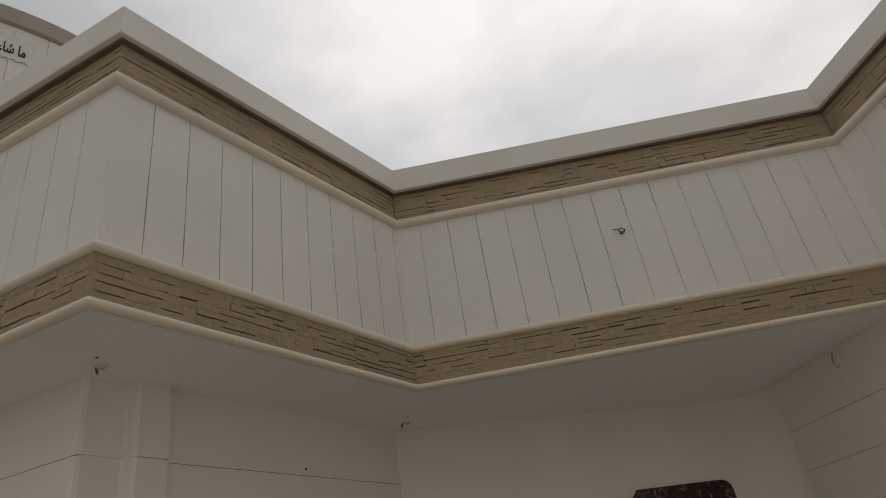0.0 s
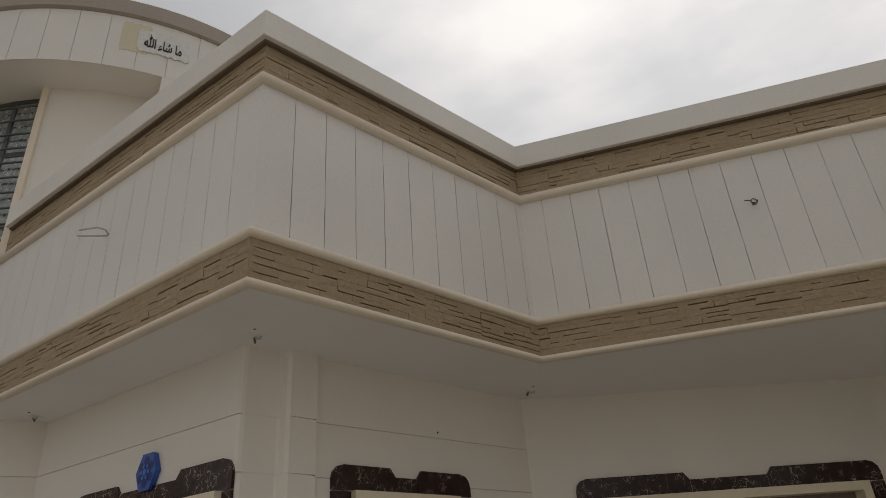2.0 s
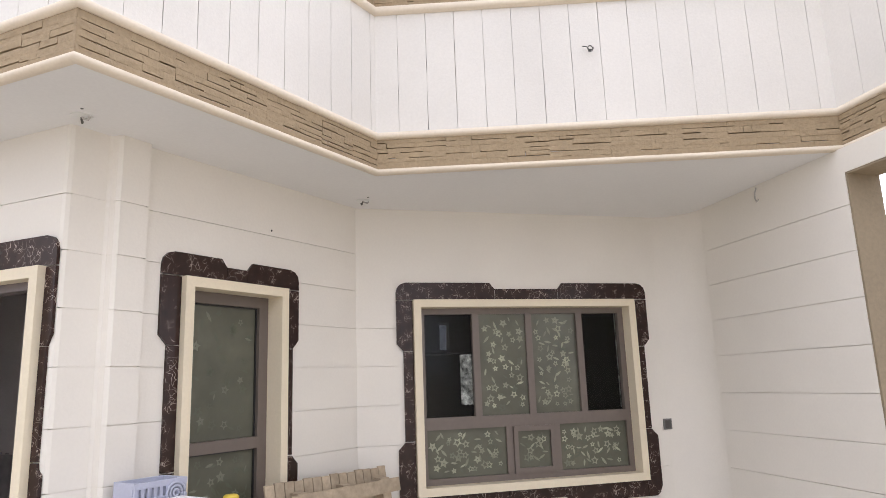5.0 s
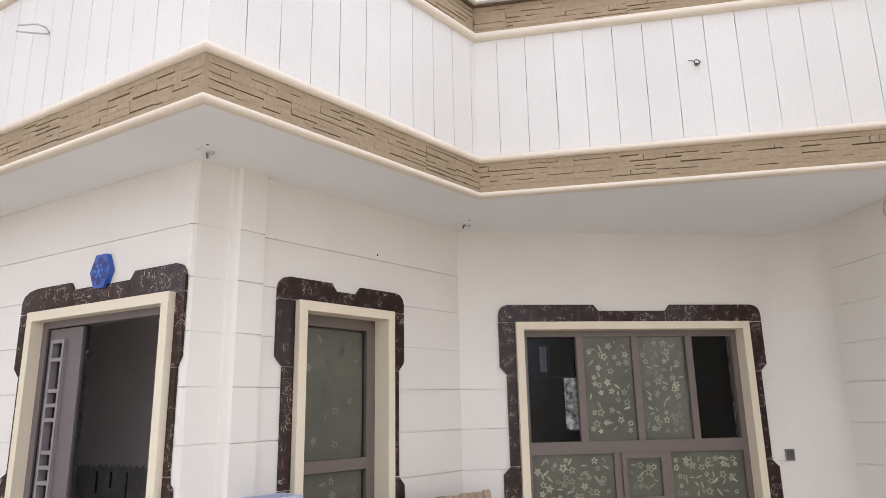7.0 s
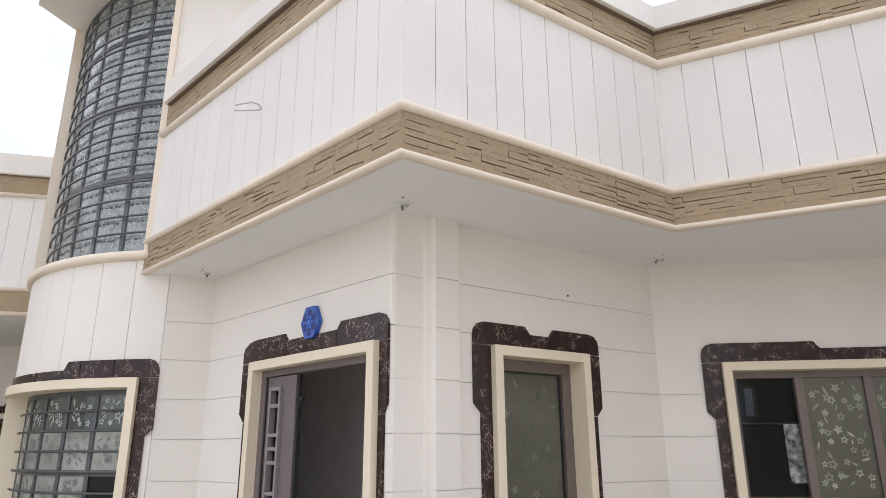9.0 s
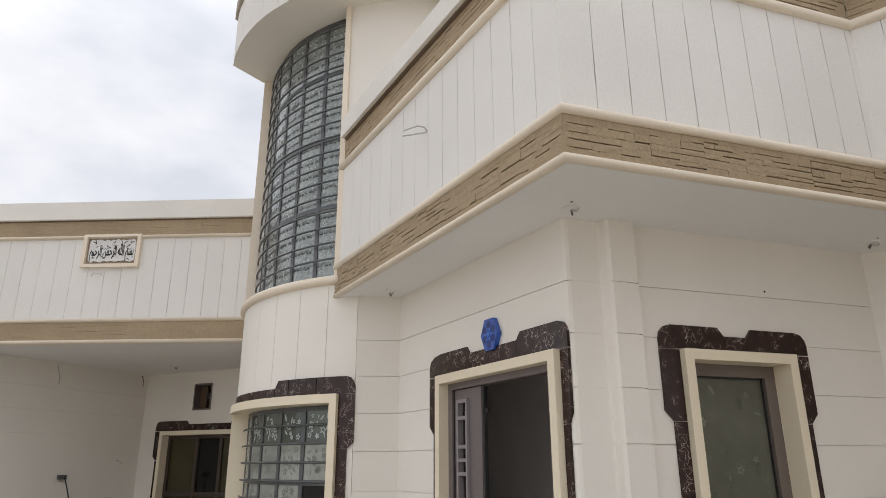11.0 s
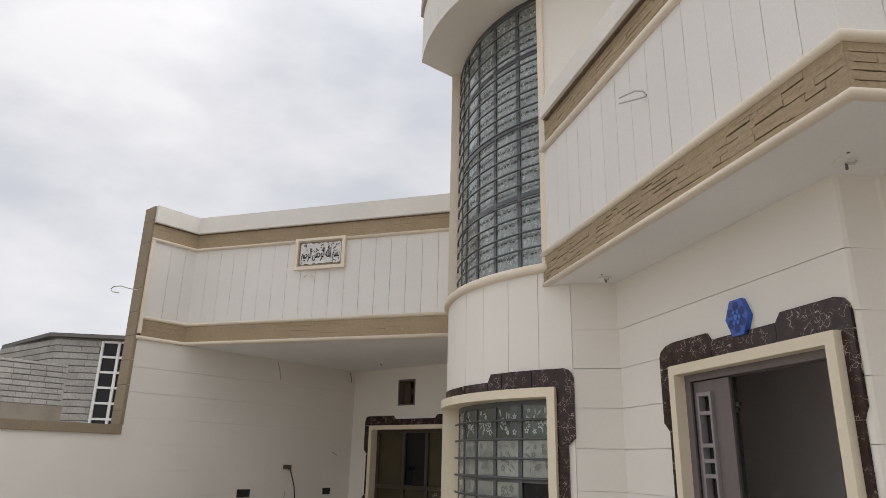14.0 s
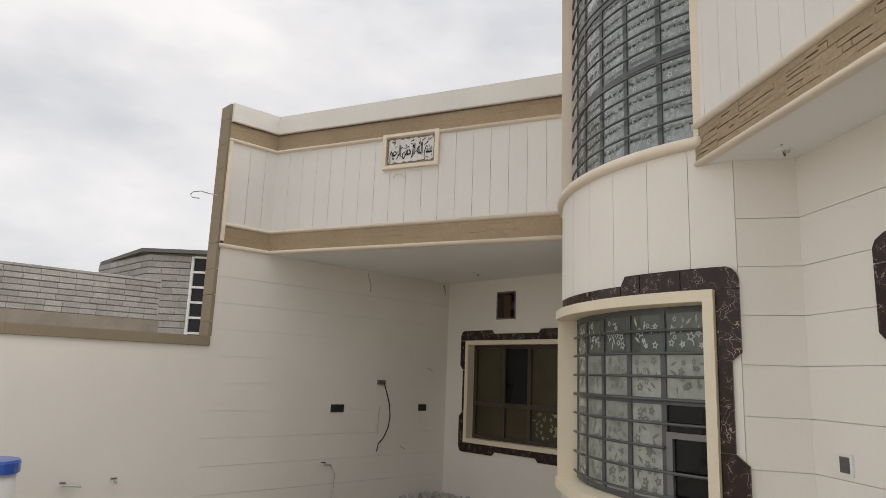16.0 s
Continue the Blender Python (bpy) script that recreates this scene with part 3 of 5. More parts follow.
part("core", prism(bmesh.new(), [tuple(ctr + (Vector(p) - ctr) * 0.93) for p in pier_plan], FLOOR, SOFFIT_Z), PLASTER, pier)

door = thing("door_1", "double entrance door, brown metal with laddered grille leaf, the other leaf open", "door", kind="structure")
surround(dw, D0, D1, FLOOR, DZ1, door, foot=False, wide=0.51, ear=0.09, mid=0.055, head=0.20, strip=0.14, lead=2.2)
cream_frame(dw, D0, D1, FLOOR, DZ1, door, sill=False, back=-0.2)
a0, a1, b1 = D0 + 0.075, D1 - 0.075, DZ1 - 0.075
bars_frame(dw, [(a0, a0 + 0.07, FLOOR, b1), (a1 - 0.05, a1, FLOOR, b1), (a0 + 0.07, a1 - 0.05, b1 - 0.055, b1)], -0.11, -0.02, door, DOOR_GREY, "door_frame")
lx0, lx1, lx2 = a0 + 0.07, a0 + 0.51, a1 - 0.05
LT, LB = b1 - 0.062, FLOOR + 0.02
la, lb = lx0 + 0.085, lx0 + 0.235          # the ladder's openings lie between these
leaf = part("leaf", bevel(slab(dw, lx0 + 0.005, la, LB, LT, -0.090, -0.045), 0.004, 1), DOOR_GREY, door, "grey-brown metal leaf with a ladder of openings")
for c in ((lb, lx1, LB, LT), (la, lb, LT - 0.09, LT), (la, lb, LB, LB + 0.3)):
    part("panel", bevel(slab(dw, *c, -0.090, -0.045), 0.004, 1), DOOR_GREY, leaf)
z, k = LT - 0.10, 0
while z > LB + 0.32:
    part("rung", bevel(slab(dw, la - 0.005, lb + 0.005, z - 0.014, z + 0.014, -0.070, -0.020), 0.004, 1), DOOR_PALE, leaf)
    z, k = z - (0.14 if k == 0 else (0.235, 0.108, 0.108)[(k - 1) % 3]), k + 1
for u in (la - 0.012, lb - 0.012):
    part("stile", bevel(slab(dw, u, u + 0.024, LB + 0.3, LT - 0.085, -0.070, -0.018), 0.004, 1), DOOR_PALE, leaf)
# dark sheet stands in for the dim passage behind the ladder's openings
part("backing", slab(dw, la, lb, LB + 0.3, LT - 0.09, -0.092, -0.085), OPENING_DARK, leaf)
part("edge_strip", bevel(slab(dw, lx1 + 0.002, lx1 + 0.022, LB, LT, -0.090, -0.060), 0.003, 1), BLACK, leaf)
# black strip paints the dark gap between frame and leaf
part("gap_seal", slab(dw, lx0 - 0.004, lx0 + 0.006, LB, LT, -0.10, -0.035), BLACK, door)
part("latch", bevel(slab(dw, lx1 + 0.022, lx1 + 0.062, LT - 0.21, LT - 0.18, -0.085, -0.065), 0.005), BLACK, leaf)
part("latch", bevel(slab(dw, lx1 + 0.022, lx1 + 0.040, LT - 0.25, LT - 0.22, -0.085, -0.065), 0.004), BLACK, leaf)
HALL = material("grey_hall_paint", (0.80, 0.765, 0.75), 0.8, grain=0.03, stain=0.12, stain_size=0.9)
DADO = material("grey_dado_tile", (0.46, 0.45, 0.455), 0.35, grain=0.15, grain_size=12, stain=0.2, stain_size=3.0, per_piece=0.06)
room_box("room_2", dw, -1.45, 2.75, 1.6, "dim passage behind the open entrance door", [(0.95, 1.85, FLOOR, 2.13)], HALL)
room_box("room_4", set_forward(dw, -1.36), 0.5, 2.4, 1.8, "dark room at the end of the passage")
dado = thing("dado", "grey tiled dado with dark upright marks along the passage wall", "dado", kind="structure")
rnd = random.Random(23)
u = -1.34
while u < 0.90:
    b = min(u + 0.29, 0.94)
    for za, zb in ((FLOOR + 0.06, 0.0), (0.0, 0.50), (0.50, 1.05)):
        part("tile", slab(dw, u + 0.002, b - 0.002, za + 0.002, zb - 0.002, -1.5, -1.482), DADO, dado)
    if rnd.random() < 0.75:
        m_ = u + rnd.uniform(0.06, 0.2)
        part("mark", slab(dw, m_, m_ + rnd.uniform(0.02, 0.05), 1.0 - rnd.uniform(0.12, 0.3), 1.0, -1.482, -1.480), BLACK, dado)
    u += 0.29
for k in range(22):
    part("crest", slab(dw, -1.3 + 0.1 * k, -1.27 + 0.1 * k, 1.05, 1.065 + 0.008 * (k % 2), -1.5, -1.484), DADO, dado)

# side wall with a wide tan-lined opening
rw, rw_len = span(K, D)
OPEN0 = (Vector(C) - Vector(K)).length + 0.045
scored_wall("wall_side", rw, 0.0, rw_len, [(OPEN0, OPEN0 + 2.6, FLOOR - 0.1, 3.10)], thick=0.30)
lining = thing("opening_lining", "tan painted lining of the wide opening in the side wall", "lining", kind="structure")
part("jamb", slab(rw, OPEN0 + 0.001, OPEN0 + 0.02, FLOOR, 3.08, -0.31, -0.004), TILE, lining)
part("jamb", slab(rw, OPEN0 + 2.58, OPEN0 + 2.599, FLOOR, 3.08, -0.31, -0.004), TILE, lining)
part("head", slab(rw, OPEN0 + 0.001, OPEN0 + 2.599, 3.08, 3.099, -0.31, -0.004), TILE, lining)

# soft plastered cove where the wide window's wall meets the side wall
cr = 0.42
cc_ = Vector((*K, 0)) + (bw.dn + rw.dn) * (cr / (1 + bw.dn.dot(rw.dn)))
arc_pts = []
for k in range(13):
    v = (bw.dn * (1 - k / 12) + rw.dn * (k / 12)).normalized() * (cr + 0.0015)
    arc_pts.append((cc_.x - v.x, cc_.y - v.y))
tagged(mesh_object("trim_cove", sweep(bmesh.new(), arc_pts, [(0.0, FLOOR), (0.0, SOFFIT_Z)], False), PLASTER, True), "smooth rounded plaster cove in the wall corner", "cove", kind="structure")

# ---------------------------------------------------------------- fascia: soffit, stone bands, panels, parapet
FASCIA = [L, A, B, C, D]
soffit = tagged(mesh_object("ceiling", prism(bmesh.new(), [L, A, B, C, (4.35, 4.1), (2.75, 6.1), (-0.9, 3.9), (-1.2, 1.3), (-3.75, 0.9)], SOFFIT_Z, SOFFIT_Z + 0.16), SOFFIT),
                "smooth pale painted soffit under the overhang", "ceiling", kind="structure")
core = tagged(mesh_object("wall_parapet", sweep(bmesh.new(), FASCIA, [(-0.25, 3.46), (-0.06, 3.31), (-0.06, 5.34), (-0.25, 5.34)]), PLASTER), "white parapet wall body", "wall", kind="structure")
roof = tagged(mesh_object("roof", prism(bmesh.new(), [(-3.8, 0.2), (-0.2, 0.2), (0.2, 2.7), (3.9, 4.1), (2.8, 8.5), (-3.8, 8.5)], 4.3, 4.5), CONCRETE), "flat concrete roof behind the parapet", "roof", kind="structure")


def moulding(name, path, z0, z1, out, label):
    return tagged(mesh_object(name, sweep(bmesh.new(), path, round_profile(z0, z1, out)), TRIM, True), label, "moulding", kind="structure")


moulding("trim_soffit_edge", FASCIA, 3.296, 3.345, 0.036, "slim cream rounded moulding along the soffit edge")
moulding("trim_stone_top", FASCIA, 3.60, 3.667, 0.048, "cream rounded moulding above the stone band")
moulding("trim_panel_top", FASCIA, 4.768, 4.848, 0.045, "cream rounded moulding above the panels")
cap_bm = sweep(bmesh.new(), [(L[0] + 0.13, L[1]), A, B, C, D], [(-0.28, 5.125), (0.064, 5.125), (0.07, 5.13), (0.07, 5.35), (0.062, 5.358), (-0.28, 5.365)])
tagged(mesh_object("trim_parapet_cap", cap_bm, CAP), "plain pale grey parapet cap", "cap", kind="structure")


# brown strip below the cap: its shadow line put into colour
CAP_SHADE = material("cap_shade_brown", (0.17, 0.12, 0.085), 0.8, stain=0.2)
tagged(mesh_object("trim_cap_joint", sweep(bmesh.new(), [(L[0] + 0.13, L[1]), A, B, C, D], [(-0.04, 5.112), (0.03, 5.112), (0.034, 5.1245), (-0.04, 5.1245)]), CAP_SHADE), "thin dark brown strip painted as the parapet cap's shadow line", "joint", kind="structure")


def uneven_slab(at, u0, u1, z0, z1, d0, d1, g0, g1, rnd, steps=9):
    """A panel whose upright edges wander: the filler closes the joint in places and has fallen out in others."""
    bm, rows = bmesh.new(), []
    for k in range(steps + 1):
        z = z0 + (z1 - z0) * k / steps
        a, b = u0 + (rnd.uniform(-0.85, 0.45) * g0 if g0 else 0.0), u1 - (rnd.uniform(-0.85, 0.45) * g1 if g1 else 0.0)
        rows.append([bm.verts.new(at(u, z, d)) for u, d in ((a, d0), (b, d0), (b, d1), (a, d1))])
    for p, q in zip(rows, rows[1:]):
        for i in range(4):
            bm.faces.new((p[i], p[(i + 1) % 4], q[(i + 1) % 4], q[i]))
    bm.faces.new(rows[0])
    bm.faces.new(rows[-1][::-1])
    return bm


def panels(name, at, u0, u1, z0, z1, pitch, first, label, d=0.0, mat=PANEL, gap=0.0027):
    """Upright panels with open joints, each a piece of its own."""
    wall = thing(name, label, "wall panels", kind="structure")
    rnd = random.Random(name)
    us = [u0]
    u = u0 + first
    while u < u1 - 0.03:
        us.append(u)
        u += pitch
    us.append(u1)
    for i, (a, b) in enumerate(zip(us, us[1:])):
        g0, g1 = (0.0 if i == 0 else gap), (0.0 if i == len(us) - 2 else gap)
        part("panel", uneven_slab(at, a + g0, b - g1, z0, z1, d - 0.062, d, g0, g1, rnd), mat, wall)
    return wall


def stone_mesh(rnd, rough):
    """One ledge stone, one metre by one by one, hewn: front face swollen and chipped at its corners."""
    bm = bmesh.new()
    back = [bm.verts.new((x, 0, z)) for x, z in ((0, 0), (1, 0), (1, 1), (0, 1))]
    jit = lambda s: rnd.uniform(-s, s) * rough
    mid = [bm.verts.new((x + jit(0.003), 0.72, z + jit(0.006))) for x, z in ((0.0, 0.0), (1.0, 0.0), (1.0, 1.0), (0.0, 1.0))]
    e = 0.009 * rough
    front = [bm.verts.new((x + jit(0.002), 1 + jit(0.05), z + jit(0.008))) for x, z in ((0.002, e), (0.998, e), (0.998, 1 - e), (0.002, 1 - e))]
    for p, q in ((back, mid), (mid, front)):
        for i in range(4):
            bm.faces.new((p[i], p[(i + 1) % 4], q[(i + 1) % 4], q[i]))
    c = bm.verts.new((0.5 + jit(0.3), 1.02 + jit(0.14), 0.5 + jit(0.25)))
    for i in range(4):
        bm.faces.new((front[i], front[(i + 1) % 4], c))
    bm.faces.new(back[::-1])
    bmesh.ops.recalc_face_normals(bm, faces=bm.faces[:])
    me = bpy.data.meshes.new("stone")
    bm.to_mesh(me)
    bm.free()
    me.materials.append(STONE)
    return me


STONE_RND = random.Random(5)
STONES = [stone_mesh(STONE_RND, 1.0) for _ in range(18)]
DULL_STONES = [stone_mesh(STONE_RND, 0.25) for _ in range(8)]


def stone_band(name, at, u0, u1, z0, z1, seed, label, rows=6, base=0.0, slit=1.0):
    """Hewn ledge stones in broken courses on a backing of the same stone."""
    rnd = random.Random(seed)
    band = thing(name, label, "stone band", kind="structure")
    part("backing", slab(at, u0, u1, z0, z1, base - 0.06, base - 0.014), STONE, band)
    turn = Matrix(((at.du.x, at.dn.x, 0, 0), (at.du.y, at.dn.y, 0, 0), (0, 0, 1, 0), (0, 0, 0, 1)))
    left = u0
    while left < u1 - 0.01:
        right = left + rnd.uniform(0.28, 0.62)
        if u1 - right < 0.22:
            right = u1
        hs = [rnd.uniform(0.7, 1.35) for _ in range(rnd.choice((rows - 1, rows, rows)))]
        z = z0
        for h in hs:
            h = h / sum(hs) * (z1 - z0)
            a = left
            while a < right - 0.01:
                b = min(a + rnd.choice((0.07, 0.10, 0.13, 0.17, 0.22)) * rnd.uniform(0.85, 1.2), right)
                if right - b < 0.07:
                    b = right
                low = (rnd.choice((0.005, 0.007, 0.0095)) * slit if rnd.random() < 0.46 else 0.0001) if z > z0 + 0.01 else 0.0
                side = (0.0045 * slit if low > 0.002 and rnd.random() < 0.25 else 0.0)
                stone = new("stone", rnd.choice(STONES if slit > 0.5 else DULL_STONES))
                stone.matrix_world = SITE @ Matrix.Translation(at(a + side, z + low, base - 0.016)) @ turn @ Matrix.Diagonal((b - a - side, 0.033 + rnd.uniform(-0.0012, 0.0016) * slit, h - low, 1))
                stone.parent = band
                a = b
            z += h
        left = right
    return band


al, al_len = span(L, A)
ab, ab_len = span(A, B)
bc, bc_len = span(B, C)
cd, cd_len = span(C, D)
panels("panels_front", al, 0.0, al_len, 3.65, 4.80, 0.2483, al_len - 15 * 0.2483, "white upright panels on the front parapet")
panels("panels_return", ab, 0.0, ab_len, 3.65, 4.80, 0.2483, 0.2483, "white upright panels on the parapet return", gap=0.0031)
panels("panels_rear", bc, 0.0, bc_len, 3.65, 4.80, 0.2505, 0.20, "white upright panels on the rear parapet", gap=0.0021)
panels("panels_side", cd, 0.0, cd_len, 3.65, 4.80, 0.2505, 0.27, "white upright panels on the side parapet")

# ---------------------------------------------------------------- round stair tower
tower_lo = drum(TX, TY, TR, -125)
arc = lambda degrees: radians(degrees + 125) * TR
WIN_R, WIN_L, REACH = -48.1, -106.5, -105.0      # REACH: where the glazing ends at the far jamb
TW0, TW1, TWZ0, TWZ1 = arc(WIN_L), arc(WIN_R), 0.52, 2.295
LOW_END = arc(-44.1)
tower = thing("tower_wall", "white plastered round stair tower with upright joints", "tower", kind="structure")
bm = bmesh.new()
slab(tower_lo, 0.0, TW0 + 0.02, FLOOR, 3.5, -0.25, -0.012, bm)
for c in cells(TW0 + 0.02, LOW_END, FLOOR, 3.5, [(TW0 + 0.02, TW1 - 0.02, TWZ0 + 0.02, TWZ1 - 0.02)]):
    slab(tower_lo, *c, -0.25, -0.012, bm)
part("core", bm, PLASTER, tower)
joints = [0.0, *[arc(a) for a in (-107.5, -98.4, -89.3, -80.1, -71.2, -61.7, -52.6, -44.1)]]
for a, b in zip(joints, joints[1:]):
    for c in cells(a + 0.003, b - 0.003, FLOOR, 3.5, [(TW0 + 0.02, TW1 - 0.02, TWZ0 + 0.02, TWZ1 - 0.02)]):
        part("panel", slab(tower_lo, *c, -0.014, 0.0), PLASTER, tower)
# short straight return between the tower and the door wall
turn_at = tower_lo(LOW_END, 0.0)
tr_, tr_len = span((turn_at.x, turn_at.y), (-3.49, 0.585))
scored_wall("wall_tower_return", tr_, 0.003, tr_len, thick=0.2, label="short white plastered wall between tower and door")
# upper drum: piers beside the tall window and the wall behind the parapet
UP_L, UP_R = -105.0, -50.8
UZ0, UZ1 = 3.55, 6.96
bm = bmesh.new()
slab(tower_lo, 0.0, arc(UP_L), 3.5, UZ1, -0.25, 0.0, bm)
slab(tower_lo, arc(UP_R), arc(40), 3.5, UZ1, -0.25, 0.0, bm)
slab(tower_lo, arc(UP_L), arc(UP_R), 3.5, UZ0, -0.25, -0.01, bm)
part("upper_wall", bm, PLASTER, tower)
rear = [(TX + 2.0 * math.cos(radians(a)), TY + 2.0 * math.sin(radians(a))) for a in range(40, 236, 15)]
part("rear_wall", sweep(bmesh.new(), rear, [(0.0, FLOOR), (0.2, FLOOR), (0.2, 6.9), (0.0, 6.9)]), PLASTER, tower)

ring = [(TX + TR * math.cos(radians(a)), TY + TR * math.sin(radians(a))) for a in [-119 + 3 * k for k in range(23)] + [-50.6, -49.2]]
tagged(mesh_object("trim_tower_ring", sweep(bmesh.new(), ring, round_profile(3.45, 3.55, 0.06)), TRIM, True), "cream rounded moulding ringing the tower", "moulding", kind="structure")
tagged(mesh_object("trim_tower_strip", bevel(slab(tower_lo, arc(-50.8), arc(-49.2), 3.54, UZ1, 0.0, 0.035), 0.006), TRIM), "upright cream strip beside the tower window", "moulding", kind="structure")
tagged(mesh_object("trim_tower_strip", bevel(slab(tower_lo, arc(-110.0), arc(UP_L) + 0.012, 3.54, UZ1, -0.10, 0.012), 0.004), TRIM), "upright cream strip at the tower window's far edge", "moulding", kind="structure")


def dashes(bm, rnd, u0, u1, z, d):
    """A row of short dark dashes that paints a guard bar's shade across a pane."""
    u = u0
    while u < u1:
        b = u + rnd.uniform(0.015, 0.05)
        h, lift_ = rnd.uniform(0.010, 0.024), rnd.uniform(-0.008, 0.008)
        bm.faces.new([bm.verts.new(tower_lo(x, zz, d)) for x, zz in ((u, z + lift_), (b, z + lift_), (b, z + lift_ + h), (u, z + lift_ + h))])
        u = b + rnd.uniform(0.012, 0.06)


def tower_frame(w, u0, u1, z0, z1, cols, rails, d):
    """Uprights, rails and the jamb of a curved window."""
    for u in cols:
        part("mullion", slab(tower_lo, u - 0.027, u + 0.027, z0, z1, d - 0.04, d + 0.014), MULLION, w)
    for z in (z0, *rails, z1 - 0.05):
        part("rail", slab(tower_lo, u0, u1, z, z + (0.055 if z in rails else 0.05), d - 0.03, d + 0.012), MULLION, w)
    part("jamb", slab(tower_lo, u1 - 0.03, u1, z0, z1, d - 0.04, d + 0.10), ALU, w)


def guard_bar(w, u0, u1, z, d):
    n = max(6, int(26 * (u1 - u0) / 2.3))
    part("guard_bar", tube(bmesh.new(), [tower_lo(u0 + (u1 - u0) * i / n, z, d) for i in range(n + 1)], 0.0125), BAR, w, smooth=True)


# lower window: starred panes behind widely set bars, one sash standing open
GLASS_D, BAR_D = -0.17, -0.112
low_u0, low_u1, lz0, lz1 = arc(REACH), TW1 - 0.08, TWZ0 + 0.09, TWZ1 - 0.09
low_cols = [arc(a) for a in (-104.2, -91.6, -81.4, -71.3, -61.6)]
w3 = thing("window_3", "curved barred window with silvered starred panes in the tower", "window", kind="structure")
tower_frame(w3, low_u0, low_u1, lz0, lz1, low_cols, [1.41], GLASS_D)
rnd3 = random.Random(31)
edges3 = low_cols + [low_u1 - 0.03]
for i, (ua, ub) in enumerate(zip(edges3, edges3[1:])):
    last = i == len(edges3) - 2
    # top panes darker with paler stars: the reflection is in the colour
    for za, zb, mat, ink in ((1.465, 1.83, TOWER_LOW, TOWER_STAR), (1.83, lz1 - 0.05, TOWER_REFLECT, TOWER_PALE), (lz0 + 0.05, 1.41, TOWER_LOW, TOWER_STAR)):
        if last and zb == 1.41:
            continue
        p = part("pane", slab(tower_lo, ua + 0.027, ub - (0.0 if last else 0.027), za, zb, GLASS_D - 0.012, GLASS_D), mat, w3)
        flower_sheet(tower_lo, ua + 0.03, ub - 0.03, za, zb, GLASS_D + 0.003, max(3, int((ub - ua) * (zb - za) * 95)), p, ink, rnd3.random(), 0.044, star=True)
s0, s1 = edges3[-2] + 0.027, low_u1 - 0.03
part("pane", slab(tower_lo, s0, s1, 1.20, 1.41, GLASS_D - 0.012, GLASS_D), DARK_GLASS, w3, "clear dark pane above the sash")
sash = part("sash", slab(tower_lo, s0, s1, 1.15, 1.20, GLASS_D - 0.02, GLASS_D + 0.03), ALU_GREY, w3, "pale grey opening sash")
for c in ((s0, s0 + 0.06, lz0 + 0.05, 1.15), (s1 - 0.03, s1, lz0 + 0.05, 1.15)):
    part("stile", slab(tower_lo, *c, GLASS_D - 0.02, GLASS_D + 0.03), ALU_GREY, sash)
part("pane", slab(tower_lo, s0 + 0.06, s1 - 0.03, lz0 + 0.05, 1.15, GLASS_D - 0.012, GLASS_D), DARK_GLASS, sash)
for k in range(8):
    guard_bar(w3, arc(-100.0), arc(-61.0) if k == 5 else low_u1, 2.01 - 0.187 * k, BAR_D)
frame_3 = thing("window_frame_3", "cream curved frame with dark marble pieces round the tower window", "window frame", kind="structure")
JL = arc(-104.0)
part("jamb", slab(tower_lo, TW0, JL, TWZ0, TWZ1, -0.16, 0.045), CREAM, frame_3)
part("jamb", slab(tower_lo, TW1 - 0.08, TW1, TWZ0, TWZ1, -0.16, 0.07), CREAM, frame_3)
for n, c in (("head", (JL + 0.001, TW1 - 0.0802, TWZ1 - 0.09, TWZ1)), ("sill", (JL + 0.001, TW1 - 0.0802, TWZ0, TWZ0 + 0.09))):
    part(n, slab(tower_lo, *c, -0.16, 0.068), CREAM, frame_3)
g = 0.003
E0, HI, LO = arc(-43.9), TWZ1 + 0.175, TWZ1 + 0.095
for cols in ([(arc(-68.6), TWZ1 + g, LO), (arc(-67.4), TWZ1 + g, HI), (arc(-63.6), TWZ1 + g, HI)],
             [(arc(-63.4), TWZ1 + g, HI), (arc(-54.6), TWZ1 + g, HI)],
             [(arc(-54.4), TWZ1 + g, HI), (E0 - 0.09, TWZ1 + g, HI), (E0 - 0.05, TWZ1 + g, HI - 0.015), (E0 - 0.02, TWZ1 + g, HI - 0.05), (E0, TWZ1 + g, HI - 0.10)],
             [(arc(-98.5), TWZ1 + g, LO), (arc(-90), TWZ1 + g, LO)], [(arc(-89.8), TWZ1 + g, LO), (arc(-79.6), TWZ1 + g, LO)],
             [(arc(-79.4), TWZ1 + g, LO), (arc(-68.8), TWZ1 + g, LO)],
             [(TW1 + 0.002, 1.765, TWZ1 - g), (arc(-45.5), 1.765, TWZ1 - g), (E0, 1.825, TWZ1 - g)],
             [(TW1 + 0.002, 1.10, 1.76), (arc(-45.6), 1.10, 1.76)],
             [(TW1 + 0.002, 0.36, 1.095), (arc(-45.6), 0.36, 1.095), (arc(-43.4), 0.36, 1.02)]):
    part("marble_piece", loft(bmesh.new(), tower_lo, cols, 0.0, 0.022), MARBLE, frame_3)

